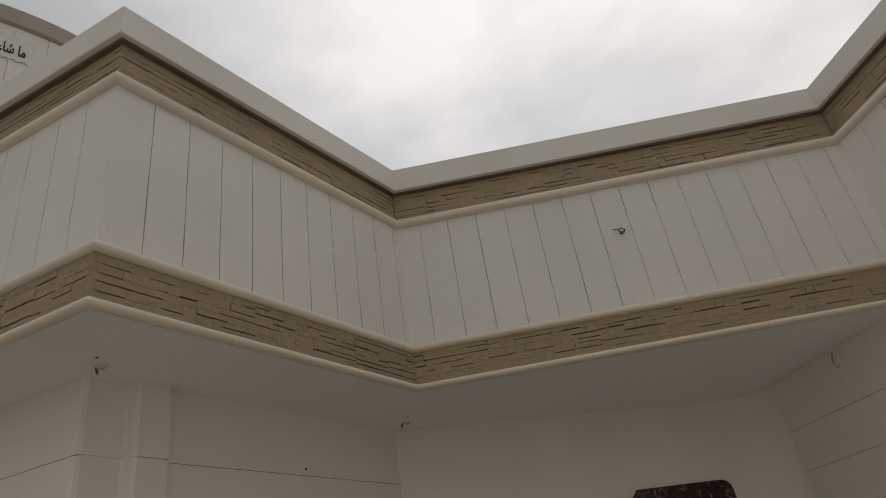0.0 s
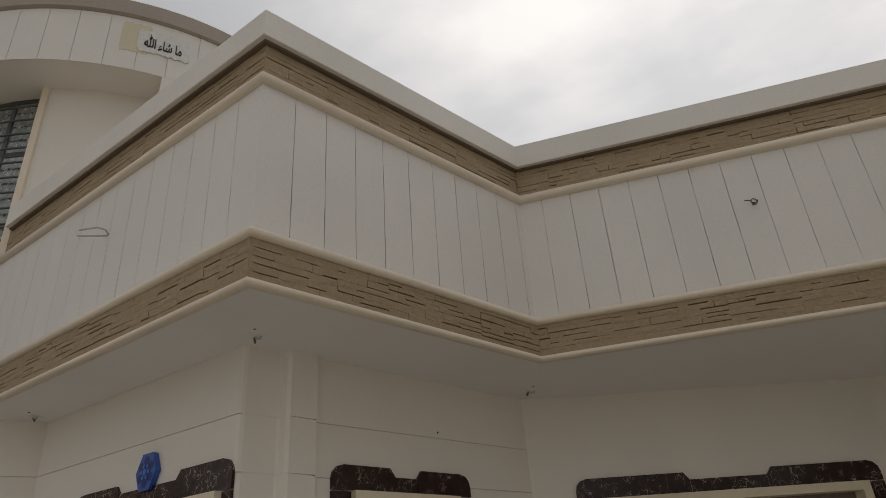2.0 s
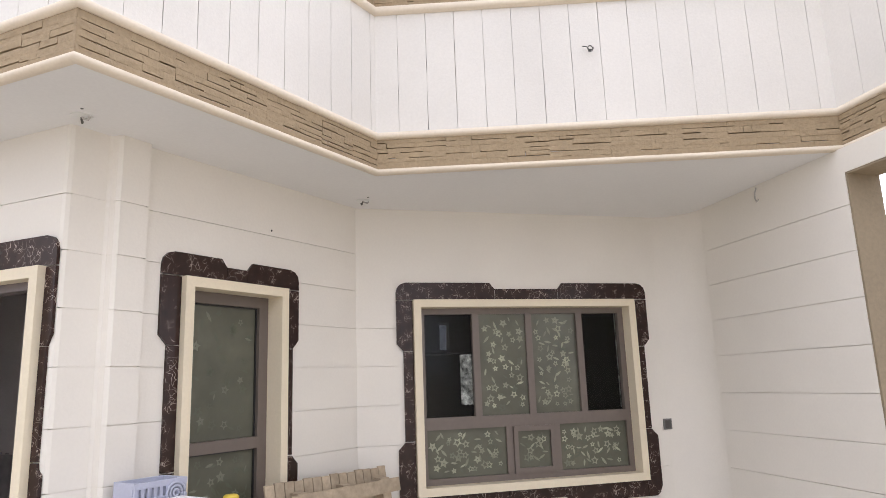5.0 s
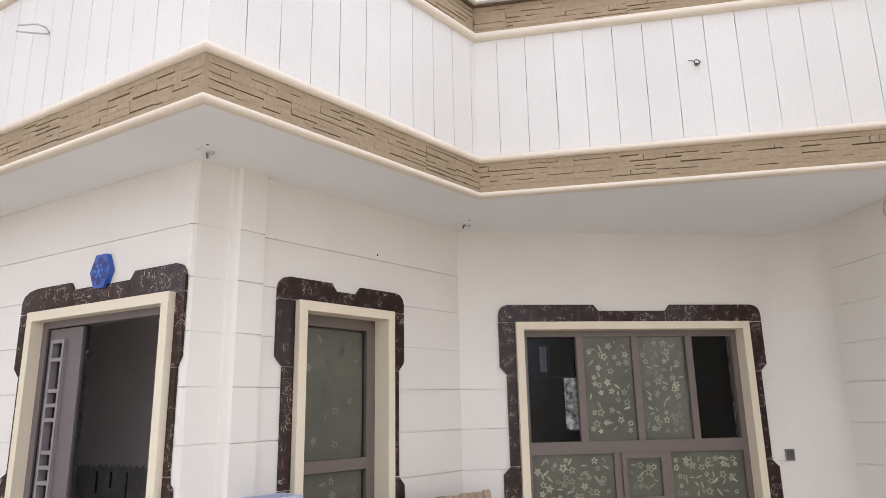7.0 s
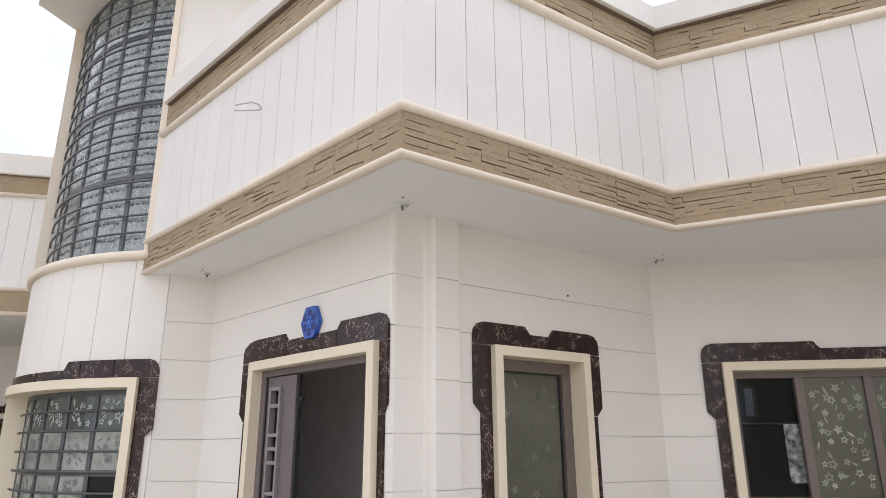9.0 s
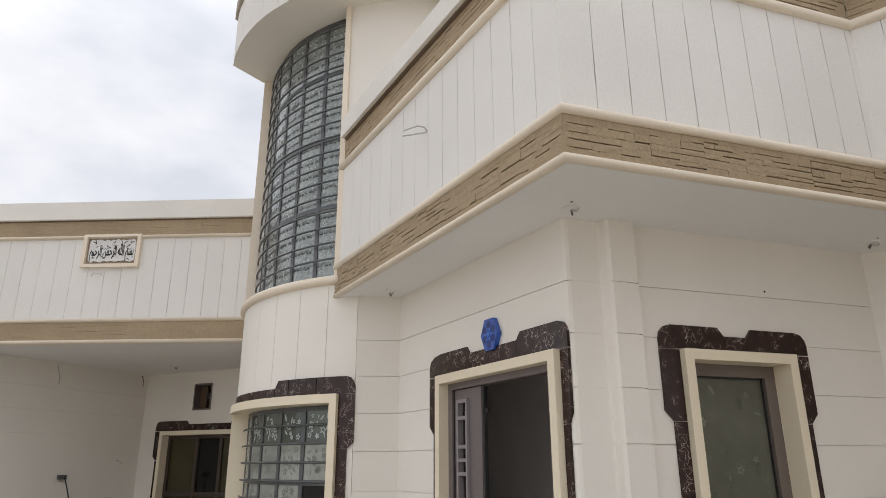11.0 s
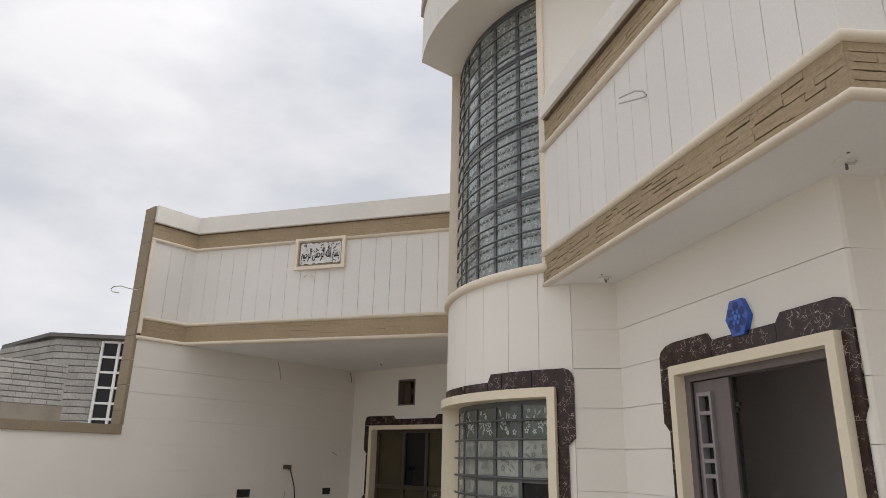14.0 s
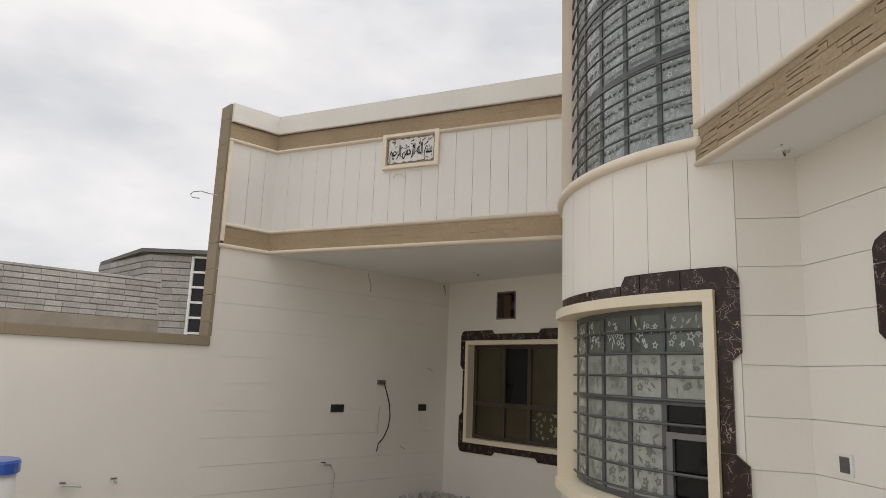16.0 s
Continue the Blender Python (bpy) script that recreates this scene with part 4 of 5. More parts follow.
# tall stair window
up_cols = [arc(a) for a in (-104.2, -92, -81.3, -71.1, -60.9)]
rails = [4.41, 5.29, 6.18]
w4 = thing("window_4", "tall curved stair window behind closely set steel guard bars", "window", kind="structure")
up_u1 = arc(UP_R) - 0.002
tower_frame(w4, arc(REACH), up_u1, UZ0, UZ1, up_cols, rails, GLASS_D)
rnd4 = random.Random(47)
bars4 = [3.79 + 0.1895 * k for k in range(17)]
edges4, levels4 = up_cols + [up_u1 - 0.03], [UZ0 - 0.005, *rails, UZ1 - 0.05]
for ua, ub in zip(edges4, edges4[1:]):
    for za, zb in zip(levels4, levels4[1:]):
        a, b = ua + 0.027, ub - (0.027 if ub != edges4[-1] else 0.0)
        p = part("pane", slab(tower_lo, a, b, za + 0.055, zb, GLASS_D - 0.012, GLASS_D), TOWER_GLASS, w4)
        flower_sheet(tower_lo, a, b, za + 0.08, zb, GLASS_D + 0.003, max(3, int((ub - ua) * (zb - za) * 75)), p, TOWER_PALE, rnd4.random(), 0.034, star=True)
        bm = bmesh.new()
        # shade of each bar, drawn as dashes just below it
        for z in bars4:
            if za + 0.14 < z < zb + 0.03:
                dashes(bm, rnd4, a + 0.015, b - 0.05, z - 0.055, GLASS_D + 0.0038)
        if bm.faces:
            part("pattern", bm, BAR_SHADE, p)
for z in bars4:
    guard_bar(w4, arc(REACH), up_u1, z, BAR_D)

# cornice ring on top of the tower
CORNICE, CZ_LOW, CZ_HIGH = 2.85, 6.96, 7.70
cor = [(TX + 2.0 * math.cos(radians(a)), TY + 2.0 * math.sin(radians(a))) for a in range(30, -111, -5)]
outer = [(TX + CORNICE * math.cos(radians(a)), TY + CORNICE * math.sin(radians(a))) for a in [-98.5 + 128.5 * k / 44 for k in range(45)]]
edge = [(TX + 2.42 * math.cos(radians(-106)), TY + 2.42 * math.sin(radians(-106)))]
tagged(mesh_object("tower_cornice", prism(bmesh.new(), outer + cor[:] + edge, CZ_LOW, CZ_HIGH), PLASTER), "broad white overhanging cornice round the tower top", "cornice", kind="structure")
tagged(mesh_object("cornice_cap", sweep(bmesh.new(), outer, [(-0.5, CZ_HIGH), (0.0, CZ_HIGH), (0.05, CZ_HIGH + 0.02), (0.05, CZ_HIGH + 0.22), (-0.5, CZ_HIGH + 0.22)]), CAP_TOP), "brown rendered cap on the tower cornice", "cap", kind="structure")
side_arc = [-23.5 + 53.5 * k / 20 for k in range(21)]
pier_up = [(TX + r * math.cos(radians(a)), TY + r * math.sin(radians(a))) for r, order in ((CORNICE + 0.012, side_arc), (2.1, side_arc[::-1])) for a in order]
tagged(mesh_object("tower_side_wall", prism(bmesh.new(), pier_up, 4.5, CZ_LOW - 0.002), PLASTER), "plain white wall flush with the tower cornice", "wall", kind="structure")
cornice_at = drum(TX, TY, CORNICE, -98.5)
carc = lambda degrees: radians(degrees + 98.5) * CORNICE
cw_ = thing("panels_cornice", "white curved panels with fine upright joints on the cornice", "wall panels", kind="structure")
u = 0.0
while u < carc(28):
    part("panel", slab(cornice_at, u + 0.003, u + 0.31, CZ_LOW, CZ_HIGH - 0.005, -0.002, 0.012), PANEL, cw_)
    u += 0.313
tagged(mesh_object("tower_roof", prism(bmesh.new(), [(TX + 2.1 * math.cos(radians(a)), TY + 2.1 * math.sin(radians(a))) for a in range(0, 360, 15)], 6.86, 6.955), CONCRETE), "flat roof slab of the tower", "roof", kind="structure")

# ---------------------------------------------------------------- carport wing
FAR = [P, Q, R]
pq, pq_len = span(P, Q)
qr, qr_len = span(Q, R)
FZ = 3.245
tagged(mesh_object("ceiling_carport", prism(bmesh.new(), [Q, R, (-7.6, 2.2), (-11.6, -0.9)], FZ, FZ + 0.15), SOFFIT), "pale painted carport ceiling", "ceiling", kind="structure")
tagged(mesh_object("wall_carport_parapet", sweep(bmesh.new(), FAR, [(-0.25, 3.45), (-0.06, 3.27), (-0.06, 5.33), (-0.25, 5.33)]), PLASTER), "white carport parapet body", "wall", kind="structure")
moulding("trim_carport_low", FAR, FZ - 0.005, FZ + 0.055, 0.045, "slim cream moulding along the carport ceiling edge")
moulding("trim_carport_mid", FAR, 3.545, 3.605, 0.045, "cream moulding above the carport stone band")
moulding("trim_carport_high", FAR, 4.80, 4.85, 0.045, "cream moulding above the carport panels")
tagged(mesh_object("trim_carport_end", slab(pq, 0.0, 0.05, 3.33, 4.80, 0.0, 0.045), TRIM), "upright cream moulding at the wall's end", "moulding", kind="structure")
tagged(mesh_object("trim_carport_cap", sweep(bmesh.new(), FAR, [(-0.28, 5.09), (0.06, 5.09), (0.07, 5.10), (0.07, 5.37), (-0.28, 5.38)]), CAP), "plain pale parapet cap over the carport", "cap", kind="structure")
# the same painted shadow strip below the carport cap
tagged(mesh_object("trim_carport_joint", sweep(bmesh.new(), FAR, [(-0.04, 5.076), (0.03, 5.076), (0.034, 5.0895), (-0.04, 5.0895)]), CAP_SHADE), "thin dark brown strip painted as the carport cap's shadow line", "joint", kind="structure")
panels("panels_carport", qr, 0.0, qr_len, 3.60, 4.805, 0.2483, 0.2483, "white upright panels on the carport parapet")
panels("panels_carport_return", pq, 0.05, pq_len, 3.60, 4.805, 0.2483, 0.3, "white upright panels on the boundary wall's end")
stone_band("stone_band_carport_low", qr, 0.0, qr_len, 3.295, 3.55, 61, "tan ledge stone band above the carport", rows=4, slit=0.3)
stone_band("stone_band_carport_high", qr, 0.0, qr_len, 4.845, 5.076, 62, "tan ledge stone band under the carport cap", rows=4, slit=0.3)
stone_band("stone_band_carport_end_low", pq, 0.05, pq_len, 3.295, 3.55, 63, "tan stone band on the boundary wall's end", rows=3, slit=0.3)
stone_band("stone_band_carport_end_high", pq, 0.0, pq_len, 4.845, 5.076, 64, "tan stone band under the wall cap", rows=3, slit=0.3)

cwall, cwall_len = span(P, CARPORT)
# unseen slab, added to weaken the bounce off the carport floor
tagged(mesh_object("floor_carport", prism(bmesh.new(), [(-8.9, -3.95), (-5.7, 1.3), (-7.7, 1.5), (-11.0, -1.0)], FLOOR + 0.002, FLOOR + 0.012), BOUNCE_CUT), "unseen dark brown floor added to cut bounced light under the carport", "floor", kind="structure")
scored_wall("wall_boundary_tall", cwall, 0.0, cwall_len, top=FZ, label="tall white boundary wall scored into level courses", groove=0.0018)
tagged(mesh_object("wall_boundary_upper", slab(cwall, 0.0, 1.2, FZ, 5.30, -0.25, -0.064), PLASTER), "upper part of the tall boundary wall", "wall", kind="structure")
lw, lw_len = span((P[0] + 0.5879 * 13, P[1] - 0.8090 * 13), P)
tagged(mesh_object("wall_boundary_low", slab(lw, 0.0, lw_len, FLOOR, 1.86, -0.22, 0.0), PLASTER), "low smooth white boundary wall", "wall", kind="structure")
coping = thing("boundary_coping", "tan stone coping along the low boundary wall", "coping", kind="structure")
u = lw_len
while u > 0.3:
    a = max(0.0, u - 1.2)
    part("coping_stone", bevel(slab(lw, a + 0.0008, u - 0.0008, 1.862, 1.99, -0.27, 0.035), 0.006, 1), TILE, coping)
    u -= 1.2
end = thing("wall_end_cladding", "tan cladding blocks on the tall wall's end", "cladding", kind="structure")
ev = flat(P[0] + 0.5879 * 0.03 - 0.809 * 0.29, P[1] - 0.8090 * 0.03 - 0.5879 * 0.29, 36.2)
zs = [1.99] + [2.20 + 0.367 * k for k in range(9)] + [5.37]
for a, b in zip(zs, zs[1:]):
    part("cladding_block", bevel(slab(ev, 0.0, 0.30, a + 0.003, b - 0.003, -0.05, 0.0), 0.005, 1), TILE, end)

back_end = (CARPORT[0] + 4.6 * math.cos(radians(36.2)), CARPORT[1] + 4.6 * math.sin(radians(36.2)))
bk, bk_len = span(CARPORT, back_end)
C0, C1, CZ0, CZ1 = 0.54, 2.75, 0.48, 2.20
scored_wall("wall_carport_rear", bk, 0.0, bk_len, [(C0 + 0.02, C1 - 0.02, CZ0 + 0.02, CZ1 - 0.02), (1.20, 1.62, 2.55, 3.02)], top=FZ, rows=[FLOOR, FZ], label="plain white rear wall of the carport")
win = thing("window_5", "wide brown window with dim panes under the carport, dark marble surround", "window", kind="structure")
surround(bk, C0, C1, CZ0, CZ1, win, wide=0.62)
cream_frame(bk, C0, C1, CZ0, CZ1, win)
a0, a1, b0, b1 = C0 + 0.075, C1 - 0.075, CZ0 + 0.075, CZ1 - 0.075
m = [a0, a0 + 0.69, a0 + 1.24, a1]
bars_frame(bk, [(a0, a0 + fw, b0, b1), (a1 - fw, a1, b0, b1), (a0 + fw, a1 - fw, b1 - fw, b1), (a0 + fw, a1 - fw, b0, b0 + fw), (a0 + fw, a1 - fw, 1.10, 1.17)], -0.15, -0.08, win, ALU_SHADED)
bars_frame(bk, [(u - 0.035, u + 0.035, b0 + fw, 1.10) for u in m[1:3]] + [(u - 0.035, u + 0.035, 1.17, b1 - fw) for u in m[1:3]], -0.145, -0.085, win, ALU_SHADED)
DIM = material("dim_olive_glass", (0.055, 0.046, 0.02), 0.2, stain=0.3, stain_size=2.0)
for i in range(3):
    ua, ub = m[i] + (fw if i == 0 else 0.035), m[i + 1] - (fw if i == 2 else 0.035)
    glazed(bk, ua, ub, 1.17, b1 - fw, win, 70 + i, -0.115, DARK_GLASS if i == 1 else DIM, 0)
    p = glazed(bk, ua, ub, b0 + fw, 1.10, win, 80 + i, -0.115, DIM, 0)
    if i == 2:
        flower_sheet(bk, ua, ub, b0 + fw, 1.10, -0.112, 26, p, FILM_FLOWER, 5)
vent = thing("fan_vent", "dark square fan opening high in the carport wall", "vent", kind="structure")
for c in ((1.20, 1.225, 2.55, 3.02), (1.595, 1.62, 2.55, 3.02), (1.225, 1.595, 2.55, 2.575), (1.225, 1.595, 2.995, 3.02)):
    part("frame", slab(bk, *c, -0.2, 0.012), DOOR_GREY, vent)
part("backing", slab(bk, 1.225, 1.595, 2.575, 2.995, -0.2, -0.19), BLACK, vent)
part("shutter", bevel(slab(bk, 1.24, 1.40, 2.58, 2.98, -0.17, -0.12), 0.01), material("brown_shutter", (0.10, 0.06, 0.035), 0.6, grain=0.1), vent)
part("motor", lathe(bmesh.new(), bk(1.47, 2.72, -0.12), [(0.05, 0), (0.07, 0.02), (0.07, 0.12), (0.05, 0.14)], 16), BLACK, vent)
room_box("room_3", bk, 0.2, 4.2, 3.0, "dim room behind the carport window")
tagged(mesh_object("roof_carport", prism(bmesh.new(), [(-9.0, -3.9), (-5.8, 1.2), (-7.8, 3.5), (-12, 0)], 4.3, 4.45), CONCRETE), "flat concrete roof over the carport", "roof", kind="structure")

# the yard's far side, out of view: a plain wall that closes it
tagged(mesh_object("wall_street", slab(span((-0.87, -15.2), (13.6, -6.2))[0], 0.0, 17.0, FLOOR, 1.9, 0.0, 0.22), PLASTER), "plain white street wall closing the yard", "wall", kind="structure")

# ---------------------------------------------------------------- neighbour's unfinished block building
def block_wall(name, at, u0, u1, z0, z1, label, seed, high=0.134, long=0.36):
    w = thing(name, label, "block wall", kind="structure")
    part("mortar_core", slab(at, u0, u1, z0, z1 - 0.01, -0.2, -0.012), MORTAR, w)
    rnd = random.Random(seed)
    z, row = z0, 0
    while z < z1 - 0.05:
        h = min(high, z1 - z)
        u = u0 - rnd.uniform(0.05, long - 0.03)
        while u < u1 - 0.02:
            a, b = max(u, u0), min(u + long, u1)
            if b - a > 0.03:
                part("block", soft_slab(at, a + 0.0025, b - 0.0025, z + 0.010 + rnd.uniform(0, 0.006), z + h - 0.008 - rnd.uniform(0, 0.006), -0.014, rnd.uniform(-0.004, 0.012), 0.006), BLOCK, w)
            u += long
        z, row = z + h, row + 1
    return w


NB, BASE_TOP = 8.0, 2.66
nb0 = Vector((-8.97, -4.05)) + NB * Vector((math.cos(radians(216.2)), math.sin(radians(216.2))))
nb = flat(nb0.x, nb0.y, 126.2)
block_wall("neighbour_wall", nb, -8.2, 2.0, BASE_TOP, 3.68, "long unplastered grey concrete block wall", 3)
tagged(mesh_object("neighbour_wall_base", slab(nb, -8.2, 2.6, -0.6, BASE_TOP, -0.2, 0.03), material("rough_sandy_render", (0.31, 0.275, 0.225), 0.9, grain=0.15, stain=0.25, stain_size=1.5, bump=0.4)), "sandy rendered base of the neighbour's block wall", "wall", kind="structure")
nl, nl_len = span((-18.9, -10.2), (-16.25, -8.05))
nr, nr_len = span((-16.25, -8.05), (-16.2, -6.2))
block_wall("neighbour_house", nl, 0.0, nl_len, 2.0, 4.36, "unplastered grey block wall of the neighbour's stair hut", 8, 0.165, 0.43)
block_wall("neighbour_house_side", nr, 0.0, nr_len - 0.78, 2.0, 4.36, "unplastered grey block side of the neighbour's stair hut", 9, 0.165, 0.43)
slabtop = tagged(mesh_object("neighbour_roof", prism(bmesh.new(), [(-19.1, -10.25), (-16.2, -8.2), (-16.0, -6.1), (-17.5, -5.2), (-20.5, -8.5)], 4.36, 4.45), MORTAR), "thin concrete roof slab of the stair hut", "roof", kind="structure")
lat = thing("window_6", "white framed window with small panes in the stair hut", "window", kind="structure")
u0, u1 = nr_len - 0.78, nr_len + 0.06
for u in (u0, (u0 + u1) / 2 - 0.03, u1 - 0.06):
    part("window_frame", slab(nr, u, u + 0.06, 1.6, 4.30, -0.1, 0.02), WHITE_PLASTIC, lat)
for k in range(8):
    part("window_frame", slab(nr, u0 + 0.06, u1 - 0.06, 1.6 + 0.38 * k, 1.655 + 0.38 * k, -0.08, 0.01), WHITE_PLASTIC, lat)
part("pane", slab(nr, u0 + 0.05, u1 - 0.05, 1.6, 4.3, -0.07, -0.06), DARK_GLASS, lat)

# ---------------------------------------------------------------- small things

def ceiling_point(x, y, z):
    """A cut-out for a lamp: a pale ring, a dark hole and two bare wire ends."""
    t = thing("ceiling_lamp_point", "open lamp hole with loose wire ends in the ceiling", "lamp point", "lamp points")
    part("ring", lathe(bmesh.new(), (x, y, z - 0.008), [(0.034, 0.0), (0.068, 0.0), (0.068, 0.010), (0.034, 0.010)], 20), WHITE_PLASTIC, t)
    part("hole", lathe(bmesh.new(), (x, y, z - 0.005), [(0.001, 0.0), (0.035, 0.0), (0.035, 0.007), (0.001, 0.007)], 16), BLACK, t)
    for k, (dx, dy) in enumerate(((0.045, 0.01), (-0.03, 0.03))):
        part("wire", tube(bmesh.new(), [(x, y, z), (x + dx * 0.3, y + dy * 0.3, z - 0.02), (x + dx, y + dy, z - 0.03), (x + dx * 1.3, y + dy * 1.2, z - 0.015)], 0.008, 6), BOX_GREY if k else WIRE, t)
    part("screw_hole", lathe(bmesh.new(), (x + 0.10, y - 0.08, z - 0.003), [(0.001, 0), (0.009, 0), (0.009, 0.004), (0.001, 0.004)], 10), BLACK, t)
    return t


for x, y, z in ((-0.593, 0.526, SOFFIT_Z), (-0.051, 3.146, SOFFIT_Z), (-3.348, 0.396, SOFFIT_Z), (-9.71, -0.796, FZ)):
    ceiling_point(x, y, z)


def wall_wire(name, label, at, runs, mat, r=0.0065):
    t = thing(name, label, "wire")
    h = 0.006 if mat is WIRE else 0.012
    for run in runs:
        part("strand", tube(bmesh.new(), [at(*p) for p in run], r, 6), mat, t)
    part("hole", slab(at, runs[0][0][0] - h, runs[0][0][0] + h, runs[0][0][1] - h, runs[0][0][1] + h, 0.0, 0.004), BLACK, t)
    return t


wx = 3.86 - 1.76
wall_wire("lamp_wire", "two white wire ends sticking out of the front panels", al,
          [[(wx, 4.31, 0.0), (wx + 0.005, 4.335, 0.03), (wx - 0.02, 4.345, 0.08), (wx - 0.08, 4.335, 0.13), (wx - 0.13, 4.33, 0.16)],
           [(wx, 4.30, 0.0), (wx - 0.01, 4.285, 0.04), (wx - 0.05, 4.275, 0.10), (wx - 0.12, 4.275, 0.17)]], WIRE)
wx = 1.86
wall_wire("lamp_wire", "dark coiled wire end sticking out of the rear panels", bc,
          [[(wx, 4.32, 0.0)] + [(wx + 0.022 * math.cos(a), 4.315 + 0.03 * math.sin(a), 0.03 + 0.004 * a) for a in [0.5 * k for k in range(14)]],
           [(wx, 4.32, 0.0), (wx - 0.03, 4.335, 0.04), (wx - 0.07, 4.33, 0.06)]], BOX_GREY, 0.0045)
wall_wire("lamp_wire", "white wire end hanging from the top of the side wall", rw,
          [[(1.30, 3.27, 0.0), (1.31, 3.22, 0.03), (1.33, 3.16, 0.05), (1.36, 3.12, 0.06), (1.40, 3.13, 0.07)]], WIRE)
wall_wire("lamp_wire", "white wire end hanging high on the boundary wall", cwall,
          [[(2.62, 3.2, 0.0), (2.63, 3.1, 0.03), (2.66, 3.0, 0.04), (2.67, 2.9, 0.03)]], WIRE)
wall_wire("lamp_wire", "dark wire end in the carport corner", cwall, [[(4.35, 3.2, 0.0), (4.36, 3.12, 0.03), (4.36, 3.02, 0.03)]], BOX_GREY)
wall_wire("lamp_wire", "white wire loop sticking out of the tall wall's end", ev,
          [[(0.18, 4.00, 0.0), (0.10, 4.02, 0.10), (0.02, 4.05, 0.20), (-0.05, 4.04, 0.27), (-0.085, 4.0, 0.30), (-0.06, 3.955, 0.28), (0.0, 3.945, 0.2)]], WIRE, 0.008)
for u, z in ((3.483, 0.396), (4.034, 1.70)):
    wall_wire("wire_stub", "short white wire end in the carport wall", cwall, [[(u, z, 0.0), (u + 0.02, z - 0.01, 0.03), (u + 0.07, z - 0.05, 0.05)]], WIRE, 0.008)
wall_wire("lamp_wire", "small wire end under the carport plaque", qr, [[(2.05, 4.25, 0.0), (2.10, 4.27, 0.04), (2.20, 4.26, 0.05), (2.24, 4.22, 0.05)]], WIRE, 0.005)


# plaques with painted calligraphy
def lettering(words, at, u0, u1, z0, z1, d, parent, mat, name="lettering", weight=0.0):
    """Words set in the built-in font, fitted into a rectangle of a wall."""
    cu = bpy.data.curves.new(name, "FONT")
    cu.body, cu.align_x, cu.align_y, cu.extrude = words, "LEFT", "BOTTOM", 0.0
    cu.offset = weight
    tmp = bpy.data.objects.new(name, cu)
    scene.collection.objects.link(tmp)
    bpy.context.view_layer.update()
    me = bpy.data.meshes.new_from_object(tmp.evaluated_get(bpy.context.evaluated_depsgraph_get()))
    bpy.data.objects.remove(tmp)
    bm = bmesh.new()
    bm.from_mesh(me)
    xs, ys = [v.co.x for v in bm.verts], [v.co.y for v in bm.verts]
    lo, hi, bo, to = min(xs), max(xs), min(ys), max(ys)
    ext = bmesh.ops.extrude_face_region(bm, geom=bm.faces[:])
    for v in ext["geom"]:
        if isinstance(v, bmesh.types.BMVert):
            v.co.z = 1.0
    for v in bm.verts:
        v.co = at(u0 + (v.co.x - lo) / (hi - lo) * (u1 - u0), z0 + (v.co.y - bo) / (to - bo) * (z1 - z0), d + 0.006 * v.co.z)
    return part(name, bm, mat, parent)


def rough_plate(at, u0, u1, z0, z1, d0, d1, seed):
    """A plate with a wavy broken outline."""
    rnd = random.Random(seed)
    cols = [(u0 + (u1 - u0) * k / 24, z0 + rnd.uniform(0, 0.03) + (0.03 if k in (0, 24) else 0), z1 - rnd.uniform(0, 0.03) - (0.03 if k in (0, 24) else 0)) for k in range(25)]
    return loft(bmesh.new(), at, cols, d0, d1)


BISMILLAH = "\ufee2\ufef4\ufea3\ufeae\ufedf\u0627 \ufee6\ufee4\ufea3\ufeae\ufedf\u0627 \ufdf2 \ufee2\ufeb4\ufe91"
MASHALLAH = "\ufdf2 \u0621\ufe8e\ufeb7 \ufe8e\ufee3"
plq = thing("plaque", "white stone plaque with black calligraphy in a cream frame", "plaque")
p0, p1, q0, q1 = 1.88, 2.74, 4.355, 4.835
for c in ((p0, p1, q0, q0 + 0.05), (p0, p1, q1 - 0.02, q1 + 0.02), (p0, p0 + 0.055, q0 + 0.05, q1 - 0.02), (p1 - 0.055, p1, q0 + 0.05, q1 - 0.02)):
    part("frame", bevel(slab(qr, *c, -0.005, 0.06), 0.012), TRIM, plq)
part("ground", slab(qr, p0 + 0.055, p1 - 0.055, q0 + 0.05, q1 - 0.02, 0.0, 0.012), TILE, plq)
part("tablet", rough_plate(qr, p0 + 0.085, p1 - 0.085, q0 + 0.075, q1 - 0.045, 0.012, 0.024, 4), SLAB_WHITE, plq)
lettering(BISMILLAH, qr, p0 + 0.105, p1 - 0.105, q0 + 0.095, q1 - 0.075, 0.0245, plq, INK, weight=0.006)
rnd = random.Random(17)
for k in range(34):
    cu_, cz0, an = rnd.uniform(p0 + 0.13, p1 - 0.13), rnd.uniform(q0 + 0.12, q1 - 0.09), rnd.choice((0.5, 0.6, -0.5, 1.4))
    ln = rnd.uniform(0.012, 0.035)
    part("vowel_mark", tube(bmesh.new(), [qr(cu_ - ln * math.cos(an), cz0 - ln * math.sin(an), 0.027), qr(cu_, cz0 + 0.006, 0.029), qr(cu_ + ln * math.cos(an), cz0 + ln * math.sin(an), 0.027)], 0.004, 5), INK, plq)
plq = thing("plaque", "pale plaque with black calligraphy on the tower cornice", "plaque")
c0, c1 = carc(-33.0), carc(-16.5)
part("ground", rough_plate(cornice_at, c0, c0 + 0.30, 7.20, 7.64, 0.012, 0.016, 9), SLAB_YELLOW, plq)
part("tablet", rough_plate(cornice_at, c0 + 0.17, c1 - 0.10, 7.23, 7.57, 0.016, 0.026, 6), SLAB_WHITE, plq)
